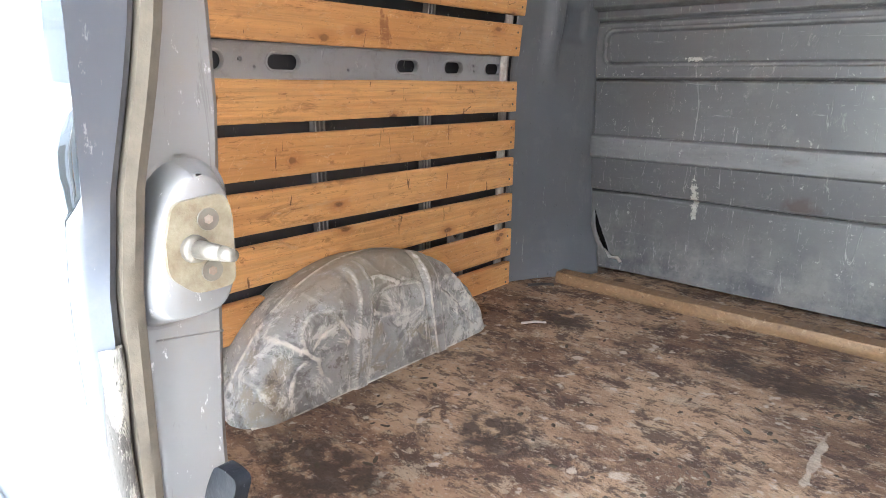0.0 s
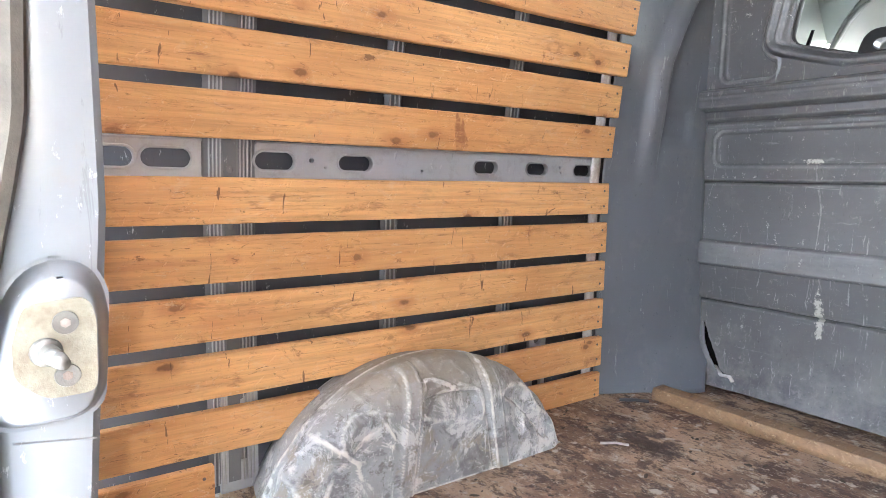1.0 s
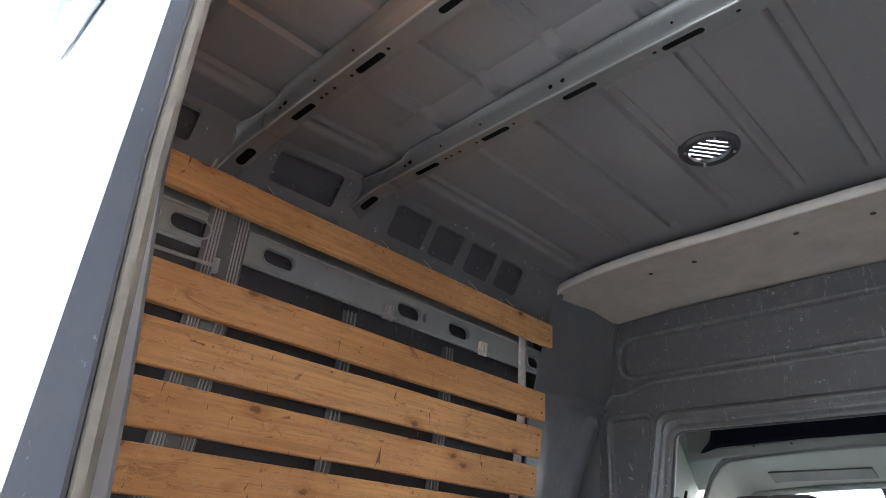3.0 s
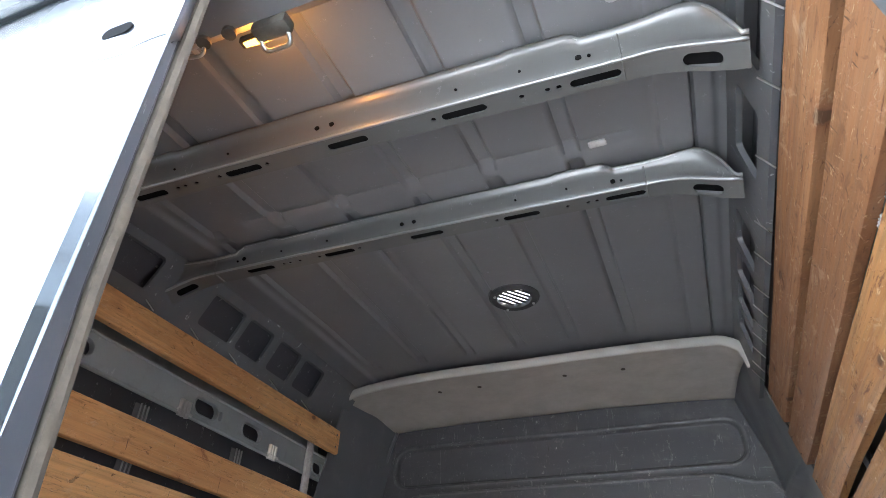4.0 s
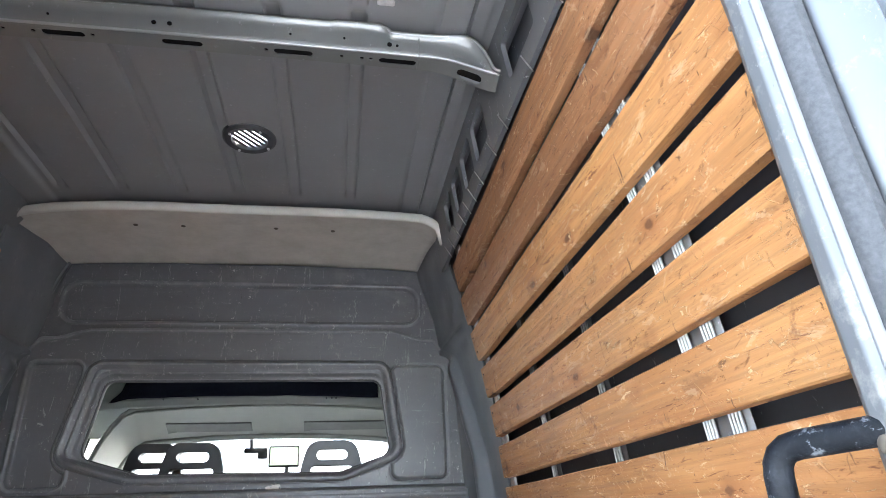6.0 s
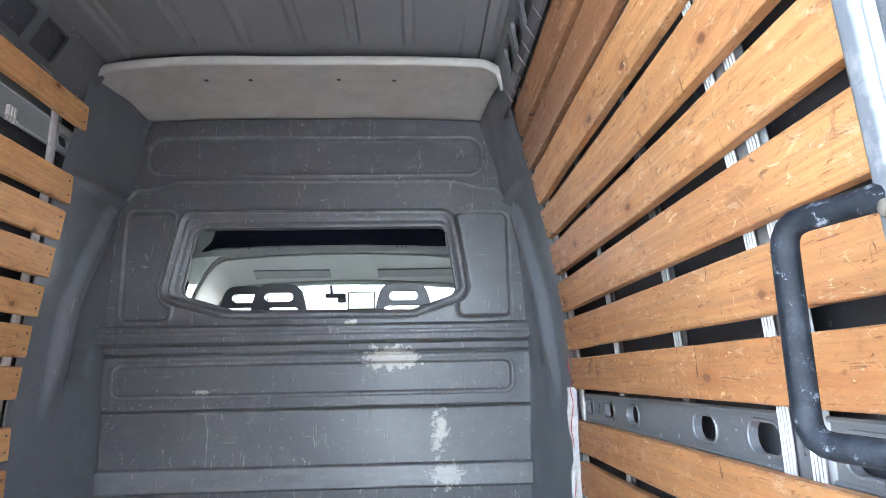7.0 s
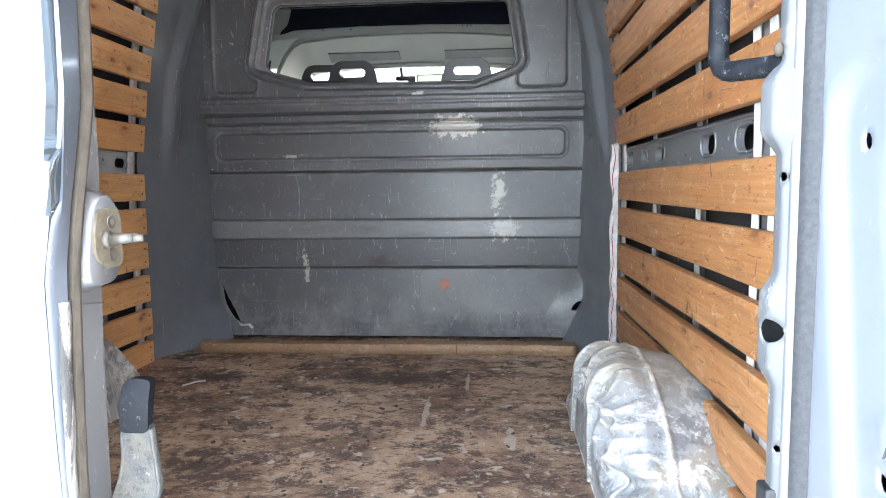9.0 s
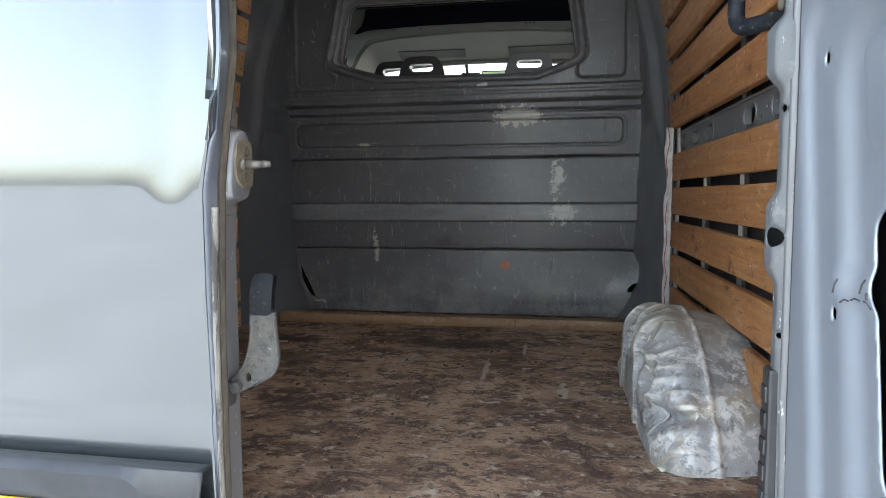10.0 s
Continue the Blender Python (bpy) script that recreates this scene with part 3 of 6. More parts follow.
def pierced(bm, us, vs, fn, hole):
    """A surface through fn(u, v) with the places left out where hole(u, v) < 0; the rim follows the hole's outline."""
    h = min(us[1] - us[0], vs[1] - vs[0])
    grid = {}
    for i, u in enumerate(us):
        for j, v in enumerate(vs):
            d = hole(u, v)
            a, b = u, v
            if abs(d) < 0.75 * h:
                gx, gy = (hole(u + 1e-4, v) - d) / 1e-4, (hole(u, v + 1e-4) - d) / 1e-4
                n = max(math.hypot(gx, gy), 0.3)
                a, b = u - d * gx / n / n, v - d * gy / n / n
                d = 0.0
            grid[i, j] = (bm.verts.new(fn(a, b)), d)
    for i in range(len(us) - 1):
        for j in range(len(vs) - 1):
            q = (grid[i, j], grid[i + 1, j], grid[i + 1, j + 1], grid[i, j + 1])
            if sum(d for _, d in q) > 0 or all(d >= 0 for _, d in q) and any(d > 0 for _, d in q):
                bm.faces.new([v for v, _ in q])
    for v in [v for v in bm.verts if not v.link_faces]:
        bm.verts.remove(v)
    return bm


def wobble(x, y, z, s, amp):
    return noise.noise(Vector((x * s, y * s, z * s))) * amp


# lines of the van body: half widths by height
LEFT = [(0.0, -0.862), (0.75, -0.862), (1.0, -0.838), (1.43, -0.785), (1.85, -0.775)]
RIGHT = [(0.0, 0.868), (0.75, 0.868), (0.90, 0.862), (1.02, 0.850), (1.14, 0.836), (1.27, 0.816), (1.39, 0.795), (1.51, 0.768), (1.635, 0.741), (1.75, 0.720), (1.85, 0.702)]


def wall_x(z, y, table):
    """Where the boards stand, by height."""
    return lerp(z, table)


# ---- ground and outer shell ----
bm = bmesh.new()
box(bm, (-400, -400, -0.76), (400, 400, -0.70))
ground = tagged(part("ground", bm, YARD), "pale grey concrete yard behind the van", "ground", kind="structure")


def roof_z(y):
    return lerp(y, [(0.5, 1.965), (0.87, 1.972), (1.35, 2.012), (1.8, 2.02), (2.6, 2.01)])


VENT = (0.051, 1.815)
bm = bmesh.new()
plate(bm, [(-1.0, 0.40), (0.98, 0.40), (0.98, 2.76), (-1.0, 2.76)], [slot(VENT[0], VENT[1] + 0.06, 0.30, 0.34)], 0.012, lambda u, v, w: (u, v, 2.075 + w))
tagged(part("roof", bm, SKIN), "silver painted van roof skin", "roof", kind="structure")

# ceiling with pressed ribs along the van
RIBS = [-0.602 + 0.1925 * i for i in range(6)]


def ceiling_at(x, y):
    z = roof_z(y)
    c = x + 0.045
    z -= 0.012 * (c / 0.7) ** 2
    for r in RIBS:
        d = abs(x - r)
        depth = 0.012 * bump01(d - 0.014, 0.008)
        fade = bump01(0.03 - abs(y - 1.22), 0.02) if abs(y - 1.22) < 0.06 else 1.0
        z += depth * fade * bump01(y - 2.14, 0.03)
    if x > 0.51:
        z -= 0.010 * bump01(0.553 - x, 0.012) - 0.006 * bump01(0.665 - x, 0.012)
    if x < -0.64:
        z -= 0.012 * bump01(x + 0.66, 0.02)
    z -= 0.010 * bump01(abs(x - 0.617) - 0.0015, 0.0015) * (-1)
    z += 0.006 * bump01(abs(y - 1.175) - 0.002, 0.006) * (1 if abs(x) < 0.5 else 0)
    return Vector((x, y, z + wobble(x, y, 0, 2.5, 0.003)))


bm = bmesh.new()
pierced(bm, steps(-0.80, 0.735, 300), steps(0.52, 2.55, 130), ceiling_at, lambda u, v: math.hypot(u - VENT[0], v - VENT[1]) - 0.052)
tagged(part("ceiling", bm, ROOF, smooth=True), "grey painted ribbed sheet metal van ceiling", "ceiling", kind="structure")

# floor
bm = bmesh.new()


def floor_at(x, y):
    return Vector((x, y, wobble(x, y, 0, 1.7, 0.004) + wobble(x, y, 1, 9, 0.0012)))


sheet(bm, floor_at, steps(-0.90, 0.90, 90), steps(0.50, 2.33, 92))
floor = tagged(part("floor", bm, FLOOR, smooth="all", solid=0.012), "worn dark brown plywood load floor", "floor", kind="structure")
bm = bmesh.new()
box(bm, (-0.92, 0.40, -0.05), (0.92, 2.72, -0.012))
tagged(part("floor_pan", bm, FLOOR), "dirty floor pan below the plywood", "floor", kind="structure")
bm = bmesh.new()
sheet(bm, lambda u, v: Vector((u, 0.40 + v * 0.12 if v < 1 else 0.52, 0.005 - 0.05 * max(0, 0.3 - v) - wobble(u, v, 3, 6, 0.003))), steps(0.02, 0.80, 40), steps(0, 1, 8))
tagged(part("door_sill", bm, WORN, smooth=True, solid=0.002), "scraped metal sill at the rear edge", "sill", kind="structure")


# ---- side walls with their linings ----
ARCH_Y, ARCH_R, ARCH_Z = 1.343, 0.445, -0.142


def arch_height(y, grow=0.0):
    d = (ARCH_R * 0.925 + grow) ** 2 - (y - ARCH_Y) ** 2
    return ARCH_Z + math.sqrt(d) if d > 0 else -1.0


SCREW = None


def screw_head(at, axis, parent, r=0.004, material=None):
    """A small screw head; all share one mesh."""
    global SCREW
    if SCREW is None:
        b = bmesh.new()
        rod(b, (0, 0, -0.001), (0, 0, 0.0015), 1.0 * 0.004, 8, 0.003)
        SCREW = bpy.data.meshes.new("screw")
        b.to_mesh(SCREW)
        b.free()
        SCREW.materials.append(RUST)
    ob = new("screw", SCREW)
    ob.parent = parent
    base, up = Vector((0, 0, 0)), parent
    while up is not None:
        base += up.location
        up = up.parent
    ob.location = Vector(at) - base
    ob.rotation_mode = "QUATERNION"
    ob.rotation_quaternion = Vector(axis).to_track_quat("Z", "Y")
    ob.scale = (r / 0.004,) * 3
    return ob


def slat(side, table, z0, h, y0, y1, parent, material, cut=True, rise=0.0):
    """One board of a lining, shaped round the wheel arch where it meets it."""
    rows, n = [], 46
    for y in steps(y0, y1, n):
        up = rise * min(max((2.0 - y) / 1.3, 0.0), 1.0)
        top, low = z0 + h + up, z0 + up + wobble(y, z0 * 7, side, 3, 0.0025)
        if cut:
            low = max(low, arch_height(y, -0.004) - (0.026 if side > 0 else 0.0))
        rows.append((y, low, top + wobble(y, z0 * 5, side + 4, 3, 0.002)))
    runs, run = [], []
    for r in rows:
        if r[2] - r[1] > 0.012:
            run.append(r)
        else:
            runs.append(run)
            run = []
    runs.append(run)
    for run in runs:
        if len(run) < 3:
            continue
        bm = bmesh.new()
        rings = []
        for y, lo, hi in run:
            xl, xh = wall_x(lo, y, table), wall_x(hi, y, table)
            t = 0.021 * side
            e = 0.0025
            f = (hi - lo)
            pts = [(xl, lo + e), (xl + (xh - xl) * 0.5, lo + f * 0.5), (xh, hi - e), (xh + e * side, hi), (xh + t, hi), (xl + t, lo), (xl + e * side, lo)]
            wob = wobble(y, z0 * 9, 2, 1.2, 0.004)
            rings.append([bm.verts.new((x + wob, y, z)) for x, z in pts])
        m = len(rings[0])
        for a, b in zip(rings, rings[1:]):
            for j in range(m):
                bm.faces.new((a[j], a[(j + 1) % m], b[(j + 1) % m], b[j]))
        bm.faces.new(rings[0])
        bm.faces.new(rings[-1])
        ob = part("slat", bm, material, parent, smooth=True)
        for y in (run[-1][0] - 0.022, run[0][0] + 0.03):
            for f in (0.25, 0.75):
                z = z0 + h * f + rise * min(max((2.0 - y) / 1.3, 0.0), 1.0)
                if any(abs(r[0] - y) < 0.03 and r[1] < z - 0.006 for r in run):
                    screw_head((wall_x(z, y, table) + wobble(y, z0 * 9, 2, 1.2, 0.004) - 0.001 * side, y, z), (-side, 0, 0), ob)


def post(side, table, y, width, z0, z1, ribs, parent, name="post", back=0.026):
    """A pressed, ribbed upright behind the boards."""
    def fn(u, v):
        x = wall_x(v, y, table) + side * back
        return Vector((x + side * 0.006, y + u, v))
    bm = bmesh.new()
    sheet(bm, fn, steps(-width / 2, width / 2, 2), steps(z0, z1, 24))
    # the web's dark colour carries the groove shade between the ribs
    base = part(name, bm, POSTGROOVE, parent, smooth="all", solid=0.0015)
    zs = steps(z0, z1, 24)
    for r in ribs:
        b = bmesh.new()
        tube(b, [(wall_x(z, y, table) + side * (back - 0.003), y + r, z) for z in zs], 0.0018, 0.0028, 8, up=(1, 0, 0))
        part("rib", b, POSTS, base, smooth="all")
    if width > 0.1:
        def flat(u, v, w):
            return Vector((wall_x(v, y, table) + side * (back + w), y + u, v))
        b = bmesh.new()
        rim = [(-0.014, z) for z in zs] + [(0.014, z) for z in reversed(zs)]
        plate(b, rim, [slot(0.0, z, 0.014, 0.014) for z in steps(z0 + 0.09, z1 - 0.1, 13)], 0.003, flat)
        part("pierced_strip", b, RAILS, base, smooth=True)
    return base


def rail(side, table, z, h, y0, y1, slots, parent, name="rail", lip=0.012, material=None):
    """A pressed horizontal member with oblong holes."""
    def place(u, v, w):
        return Vector((lerp(z + v, table) + side * (0.030 + w), u, z + v))
    bm = bmesh.new()
    n = 30
    outer = [(u, -h / 2) for u in steps(y0, y1, n)] + [(u, h / 2) for u in reversed(steps(y0, y1, n))]
    plate(bm, outer, [slot(*s) for s in slots], 0.014, place)
    for s in (-1, 1):
        tube(bm, [Vector((lerp(z + s * h / 2, table) + side * 0.028, u, z + s * h / 2)) for u in steps(y0, y1, n)], 0.004, 0.004, 6)
    for s in slots:
        if s[2] > 0.05:  # rolled rim
            ring = slot(s[0], s[1], s[2] + 0.004, s[3] + 0.004, *s[4:])
            tube(bm, [place(u, v, -0.001) for u, v in ring + ring[:1]], 0.0032, 0.0032, 6, up=(1, 0, 0))
    return part(name, bm, material or SHEET, parent, smooth=True)


def side_wall(side, table, name, label):
    wall = thing(name, (side * 0.97, 1.5, 0), label, "wall", kind="structure")
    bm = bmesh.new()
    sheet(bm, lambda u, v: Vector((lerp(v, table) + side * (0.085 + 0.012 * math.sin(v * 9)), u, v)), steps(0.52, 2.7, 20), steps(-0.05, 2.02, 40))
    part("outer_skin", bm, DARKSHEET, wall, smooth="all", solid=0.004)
    return wall


left_wall = side_wall(-1, LEFT, "wall_left", "pine slat lining over grey sheet metal frame")
right_wall = side_wall(1, RIGHT, "wall_right", "scuffed pine slat lining over grey sheet frame")
for i in range(6):
    if i == 0:
        slat(-1, LEFT, -0.008, 0.098, 0.575, 0.865, left_wall, WOOD)
    slat(-1, LEFT, -0.012 + 0.1265 * i + (0.004 if i == 0 else 0), 0.098, 0.575 if i else 1.45, 2.128, left_wall, WOOD)
for i in range(6):
    slat(-1, LEFT, 0.800 + 0.1275 * i, 0.098, 0.575, 2.13 + 0.012 * i, left_wall, WOOD)
slat(-1, LEFT, 1.718, 0.088, 0.575, 2.235, left_wall, WOOD)
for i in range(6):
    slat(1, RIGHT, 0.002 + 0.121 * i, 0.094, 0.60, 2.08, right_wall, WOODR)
# the two top boards are redder wood, darkened in part as shade
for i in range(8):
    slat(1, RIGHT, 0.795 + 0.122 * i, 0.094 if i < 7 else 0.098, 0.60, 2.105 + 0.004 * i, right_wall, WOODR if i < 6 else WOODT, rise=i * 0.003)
WIDE = (-0.045, -0.037, -0.029, -0.021, 0.021, 0.029, 0.037, 0.045)
for side, table, wall, dy in ((-1, LEFT, left_wall, 0.0), (1, RIGHT, right_wall, 0.03)):
    post(side, table, 0.918 + dy, 0.112, 0.03, 1.82, WIDE, wall)
    for y, w in ((1.335, 0.05), (1.738, 0.055)):
        post(side, table, y + dy, w, 0.03, 1.595 if side < 0 else 1.80, (-0.013, 0.0, 0.013), wall, back=0.050)
    big = [(0.687 + dy, 0.0, 0.085, 0.040), (0.791 + dy, 0.0, 0.10, 0.040), (1.021 + dy, 0, 0.095, 0.040), (1.224 + dy, 0, 0.092, 0.036), (1.635 + dy * 0.3, 0, 0.085, 0.034), (1.834, 0, 0.085, 0.034), (2.033, 0, 0.085, 0.034)]
    small = [(0.742 + dy, 0.0, 0.012, 0.012), (1.109 + dy, 0.004, 0.012, 0.012), (1.145 + dy, -0.012, 0.008, 0.008), (1.42, -0.014, 0.008, 0.008), (1.93, 0.008, 0.01, 0.01), (1.935, -0.008, 0.008, 0.008)]
    zr = 0.757 if side < 0 else 0.742
    if side > 0:
        big = [(u, v, w, hh * 1.22) for u, v, w, hh in big]
    rail(side, table, zr, 0.078, 0.60, 0.86 + dy, [s for s in big + small if s[0] < 0.85 + dy], wall, material=SHEET if side < 0 else RAILS)
    rail(side, table, zr, 0.078, 0.975 + dy, 2.10, [s for s in big + small if s[0] > 0.96 + dy], wall, material=SHEET if side < 0 else RAILS)
    bm = bmesh.new()
    sheet(bm, lambda u, v: Vector((lerp(v, table) + side * 0.024, u, v)), steps(*((2.065, 2.105) if side < 0 else (2.07, 2.13)), 3), steps(0.02, 1.80, 30))
    part("packing_strip", bm, WHITE, wall, "off-white packing strip behind the board ends", smooth="all", solid=0.006)
for z in (1.412, 1.286):
    bm = bmesh.new()
    box(bm, (wall_x(z, 0.59, LEFT) - 0.024, 0.580, z - 0.026), (wall_x(z, 0.59, LEFT) - 0.016, 0.602, z + 0.026), 0.002)
    part("packing_tab", bm, WHITE, left_wall, "off-white packing tab")
rail(-1, LEFT, 1.652, 0.085, 0.60, 0.86, [(0.694, 0.0, 0.115, 0.045), (0.825, 0.0, 0.10, 0.045)], left_wall, "upper_rail", material=UPPER)
rail(-1, LEFT, 1.652, 0.085, 0.975, 2.215, [(1.07, 0, 0.095, 0.042), (1.535, 0, 0.10, 0.045), (1.60, 0.0, 0.014, 0.03), (1.757, 0, 0.10, 0.045), (2.16, -0.005, 0.075, 0.04)], left_wall, "upper_rail", material=UPPER)
bm = bmesh.new()
sheet(bm, lambda u, v: Vector((lerp(v, LEFT) - 0.072 + 0.012 * math.sin((v - 1.5) * 16), u, v)), steps(0.6, 2.22, 20), steps(1.692, 1.83, 8))
part("upper_panel", bm, UPPER, left_wall, smooth="all", solid=0.002)
for y in (1.435, 1.86):
    bm = bmesh.new()
    for i in range(3):
        rod(bm, (-0.808, y + 0.014 * i, 1.60), (-0.805, y + 0.014 * i, 1.645), 0.007)
    rod(bm, (-0.806, y - 0.012, 1.612), (-0.806, y + 0.045, 1.612), 0.005)
    part("hinge_clip", bm, STEEL, left_wall, smooth=True)
# lower cross pieces of the left frame by the arch
for y, w in ((0.93, 0.085), (1.86, 0.07)):
    bm = bmesh.new()
    plate(bm, [(y - w / 2, -0.01), (y + w / 2, -0.01), (y + w / 2, 0.26), (y - w / 2, 0.26)], [slot(y, 0.11, w * 0.5, 0.07, 0.008), slot(y, 0.235, 0.035, 0.035)], 0.012, lambda u, v, w2: (-0.889 - w2, u, v))
    part("gusset", bm, SHEET, left_wall, smooth=True)
# bolt and rod lying behind the upper boards
bm = bmesh.new()
rod(bm, (-0.790, 0.72, 1.56), (-0.790, 0.90, 1.565), 0.005)
for y in (0.72, 0.90):
    rod(bm, (-0.790, y, 1.548), (-0.790, y, 1.585), 0.007)
tagged(part("hook_rod", bm, STEEL, smooth=True), "thin steel rod hooked on the upper slat", "rod")


def roof_rail(side, name):
    """The pierced rail between wall and ceiling."""
    def place(u, v, w):
        if side < 0:
            return Vector((-0.835 + 0.105 * v / 0.17 - w, u, 1.825 + v * (roof_z(u) - 0.005 - 1.825) / 0.17))
        z0 = 1.785
        return Vector((wall_x(1.78, u, RIGHT) - 0.004 - 0.030 * v / 0.17 + w, u, z0 + v * (roof_z(u) - 0.014 - z0) / 0.17))
    places = ((0.70, 0.13), (1.095, 0.21), (1.485, 0.15), (1.65, 0.13), (1.82, 0.13), (1.98, 0.13)) if side < 0 else ((0.86, 0.17), (1.14, 0.19), (1.53, 0.14), (1.70, 0.13), (1.86, 0.12), (2.02, 0.11))
    holes = [slot(y, 0.085, w, 0.085, 0.012) for y, w in places]
    bm = bmesh.new()
    n = 40
    outer = [(u, 0.0) for u in steps(0.52, 2.3, n)] + [(u, 0.17) for u in reversed(steps(0.52, 2.3, n))]
    plate(bm, outer, holes, 0.012, place)
    r = thing(name, (side * 0.75, 1.4, 1.9), "grey pierced roof rail above the slats", "roof rail", "roof rails")
    part("rail", bm, RAILS, r, smooth=True)
    # dark sheet added behind the rail as the shade inside its holes
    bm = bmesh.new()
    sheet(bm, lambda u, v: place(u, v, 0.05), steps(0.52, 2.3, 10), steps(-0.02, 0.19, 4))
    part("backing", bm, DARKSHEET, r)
    for y in ([0.68, 0.78, 0.93, 1.12, 1.33, 1.45, 1.60, 1.70, 1.78, 1.86, 1.95, 2.05, 2.12] if side > 0 else [1.0, 1.22, 1.40, 1.58, 1.80, 2.0]):
        bm = bmesh.new()
        top = place(y, 0.012, -0.002)
        rod(bm, top + Vector((-side * 0.012, 0, 0.010)), (wall_x(1.75, y, LEFT if side < 0 else RIGHT) - side * 0.001, y + 0.002, 1.772 if side > 0 else 1.808), 0.0018, 6)
        part("nail", bm, STEEL, r)
    return r


roof_rail(-1, "roof_rail")
roof_rail(1, "roof_rail")


# ---- wheel arches ----
DENTS = [(1.03, 0.105, 0.075, 0.06, 0.020), (1.13, 0.165, 0.055, 0.050, 0.016), (1.17, 0.085, 0.05, 0.045, 0.012), (1.315, 0.215, 0.060, 0.045, 0.020), (1.40, 0.195, 0.055, 0.050, 0.022), (1.36, 0.115, 0.10, 0.045, 0.008), (1.59, 0.130, 0.060, 0.065, 0.014), (1.66, 0.075, 0.05, 0.05, 0.012)]


def wheel_arch(side):
    t = thing("wheel_arch", (side * 0.76, ARCH_Y, 0), "dented grey metal wheel arch scuffed and dirty", "wheel arch", "wheel arches")
    face, rnd, wall_x = 0.652, 0.075, 0.90

    def fn(a, s):
        ang = math.pi * a
        if s < 0.5:
            q = s / 0.5
            r, x = (ARCH_R - rnd) * (0.15 + 0.85 * q), face
        elif s < 0.75:
            q = (s - 0.5) / 0.25 * math.pi / 2
            r, x = ARCH_R - rnd + rnd * math.sin(q), face + rnd * (1 - math.cos(q))
        else:
            q = (s - 0.75) / 0.25
            r, x = ARCH_R * (1 - 0.085 * q), face + rnd + (wall_x - face - rnd) * q
        y, z = ARCH_Y + r * math.cos(ang), ARCH_Z + r * math.sin(ang)
        k = bump01(s - 0.74, 0.16) * bump01(0.46 - s, 0.12)
        dent = noise.noise(Vector((y * 9, z * 9, side * 3.7))) * 0.006 + noise.noise(Vector((y * 21, z * 19, side))) * 0.0025
        crease = abs(noise.noise(Vector((y * 12 + z * 5, z * 13, 7.3 + side)))) + 0.45 * abs(noise.noise(Vector((y * 27, z * 25 - y * 6, 2.1 + side))))
        dent += (0.030 if side > 0 else 0.010) * crease
        for cy, cz, ry, rz, deep_by in DENTS:
            wy, wz = y - cy + 0.02 * noise.noise(Vector((y * 14, z * 14, cy * 9))), z - cz + 0.02 * noise.noise(Vector((z * 14, y * 14, cz * 9)))
            e = math.hypot((wy + 0.4 * wz) / ry, wz / rz)
            dent += (1.9 if side > 0 else 0.9) * deep_by * bump01(e - 0.35, 0.65) - 0.0035 * bump01(abs(e - 1.08) - 0.02, 0.10)
        dent *= k * bump01(0.06 - z - 0.02 * math.sin(y * 17), 0.05)
        rib = max(bump01(abs(y - 1.235 - 0.10 * (z - 0.1)) - 0.019, 0.005), bump01(abs(y - 1.50 + 0.16 * (z - 0.1)) - 0.019, 0.005)) * bump01(s - 0.9, 0.05)
        rib -= 0.5 * bump01(abs(y - 1.258 - 0.10 * (z - 0.1)) - 0.001, 0.004) + 0.5 * bump01(abs(y - 1.476 + 0.16 * (z - 0.1)) - 0.001, 0.004)
        dent *= 1 - 0.85 * max(rib, 0.0)
        x += dent - 0.009 * rib * bump01(s - 0.72, 0.1) + wobble(y, z, side, 5, 0.003) * bump01(s - 0.6, 0.2)
        r2 = 0.006 * bump01(abs(x - 0.775) - 0.004, 0.006) * (1 if s > 0.75 else 0) - 0.6 * dent * (1 if 0.5 < s else 0)
        drop = 0.026 * bump01(0.18 - z, 0.14) if side > 0 else 0.0
        return Vector((side * x, y + r2 * math.cos(ang), z + r2 * math.sin(ang) - drop))
    bm = bmesh.new()
    sheet(bm, fn, steps(0.06, 0.94, 220), steps(0.0, 1.0, 110))
    part("shell", bm, ARCH, t, smooth="all", solid=0.003)
    bm = bmesh.new()
    tube(bm, [(side * (0.652 + 0.02 * (abs(y - ARCH_Y) / 0.4) ** 6), y, 0.004) for y in steps(ARCH_Y - 0.40, ARCH_Y + 0.40, 30)], 0.006, 0.005, 6)
    part("weld_flange", bm, ARCH, t, smooth="all")


wheel_arch(-1)
wheel_arch(1)


# ---- front partition with its window ----
WIN = [(-0.340, 1.151), (0.348, 1.143), (0.496, 1.192), (0.466, 1.402), (-0.468, 1.404), (-0.505, 1.200)]
WIN_R = 0.04
WIN_FRAME = [(-0.372, 1.142), (0.360, 1.134), (0.520, 1.196), (0.482, 1.452), (-0.512, 1.456), (-0.565, 1.196)]
CRACK = [(-0.790, 0.220), (-0.772, 0.168), (-0.751, 0.124), (-0.712, 0.055), (-0.685, 0.045)]


def soft(poly, x, z):
    return hull_dist(x, z, poly, WIN_R) if abs(z - 1.27) < 0.5 else 9.0


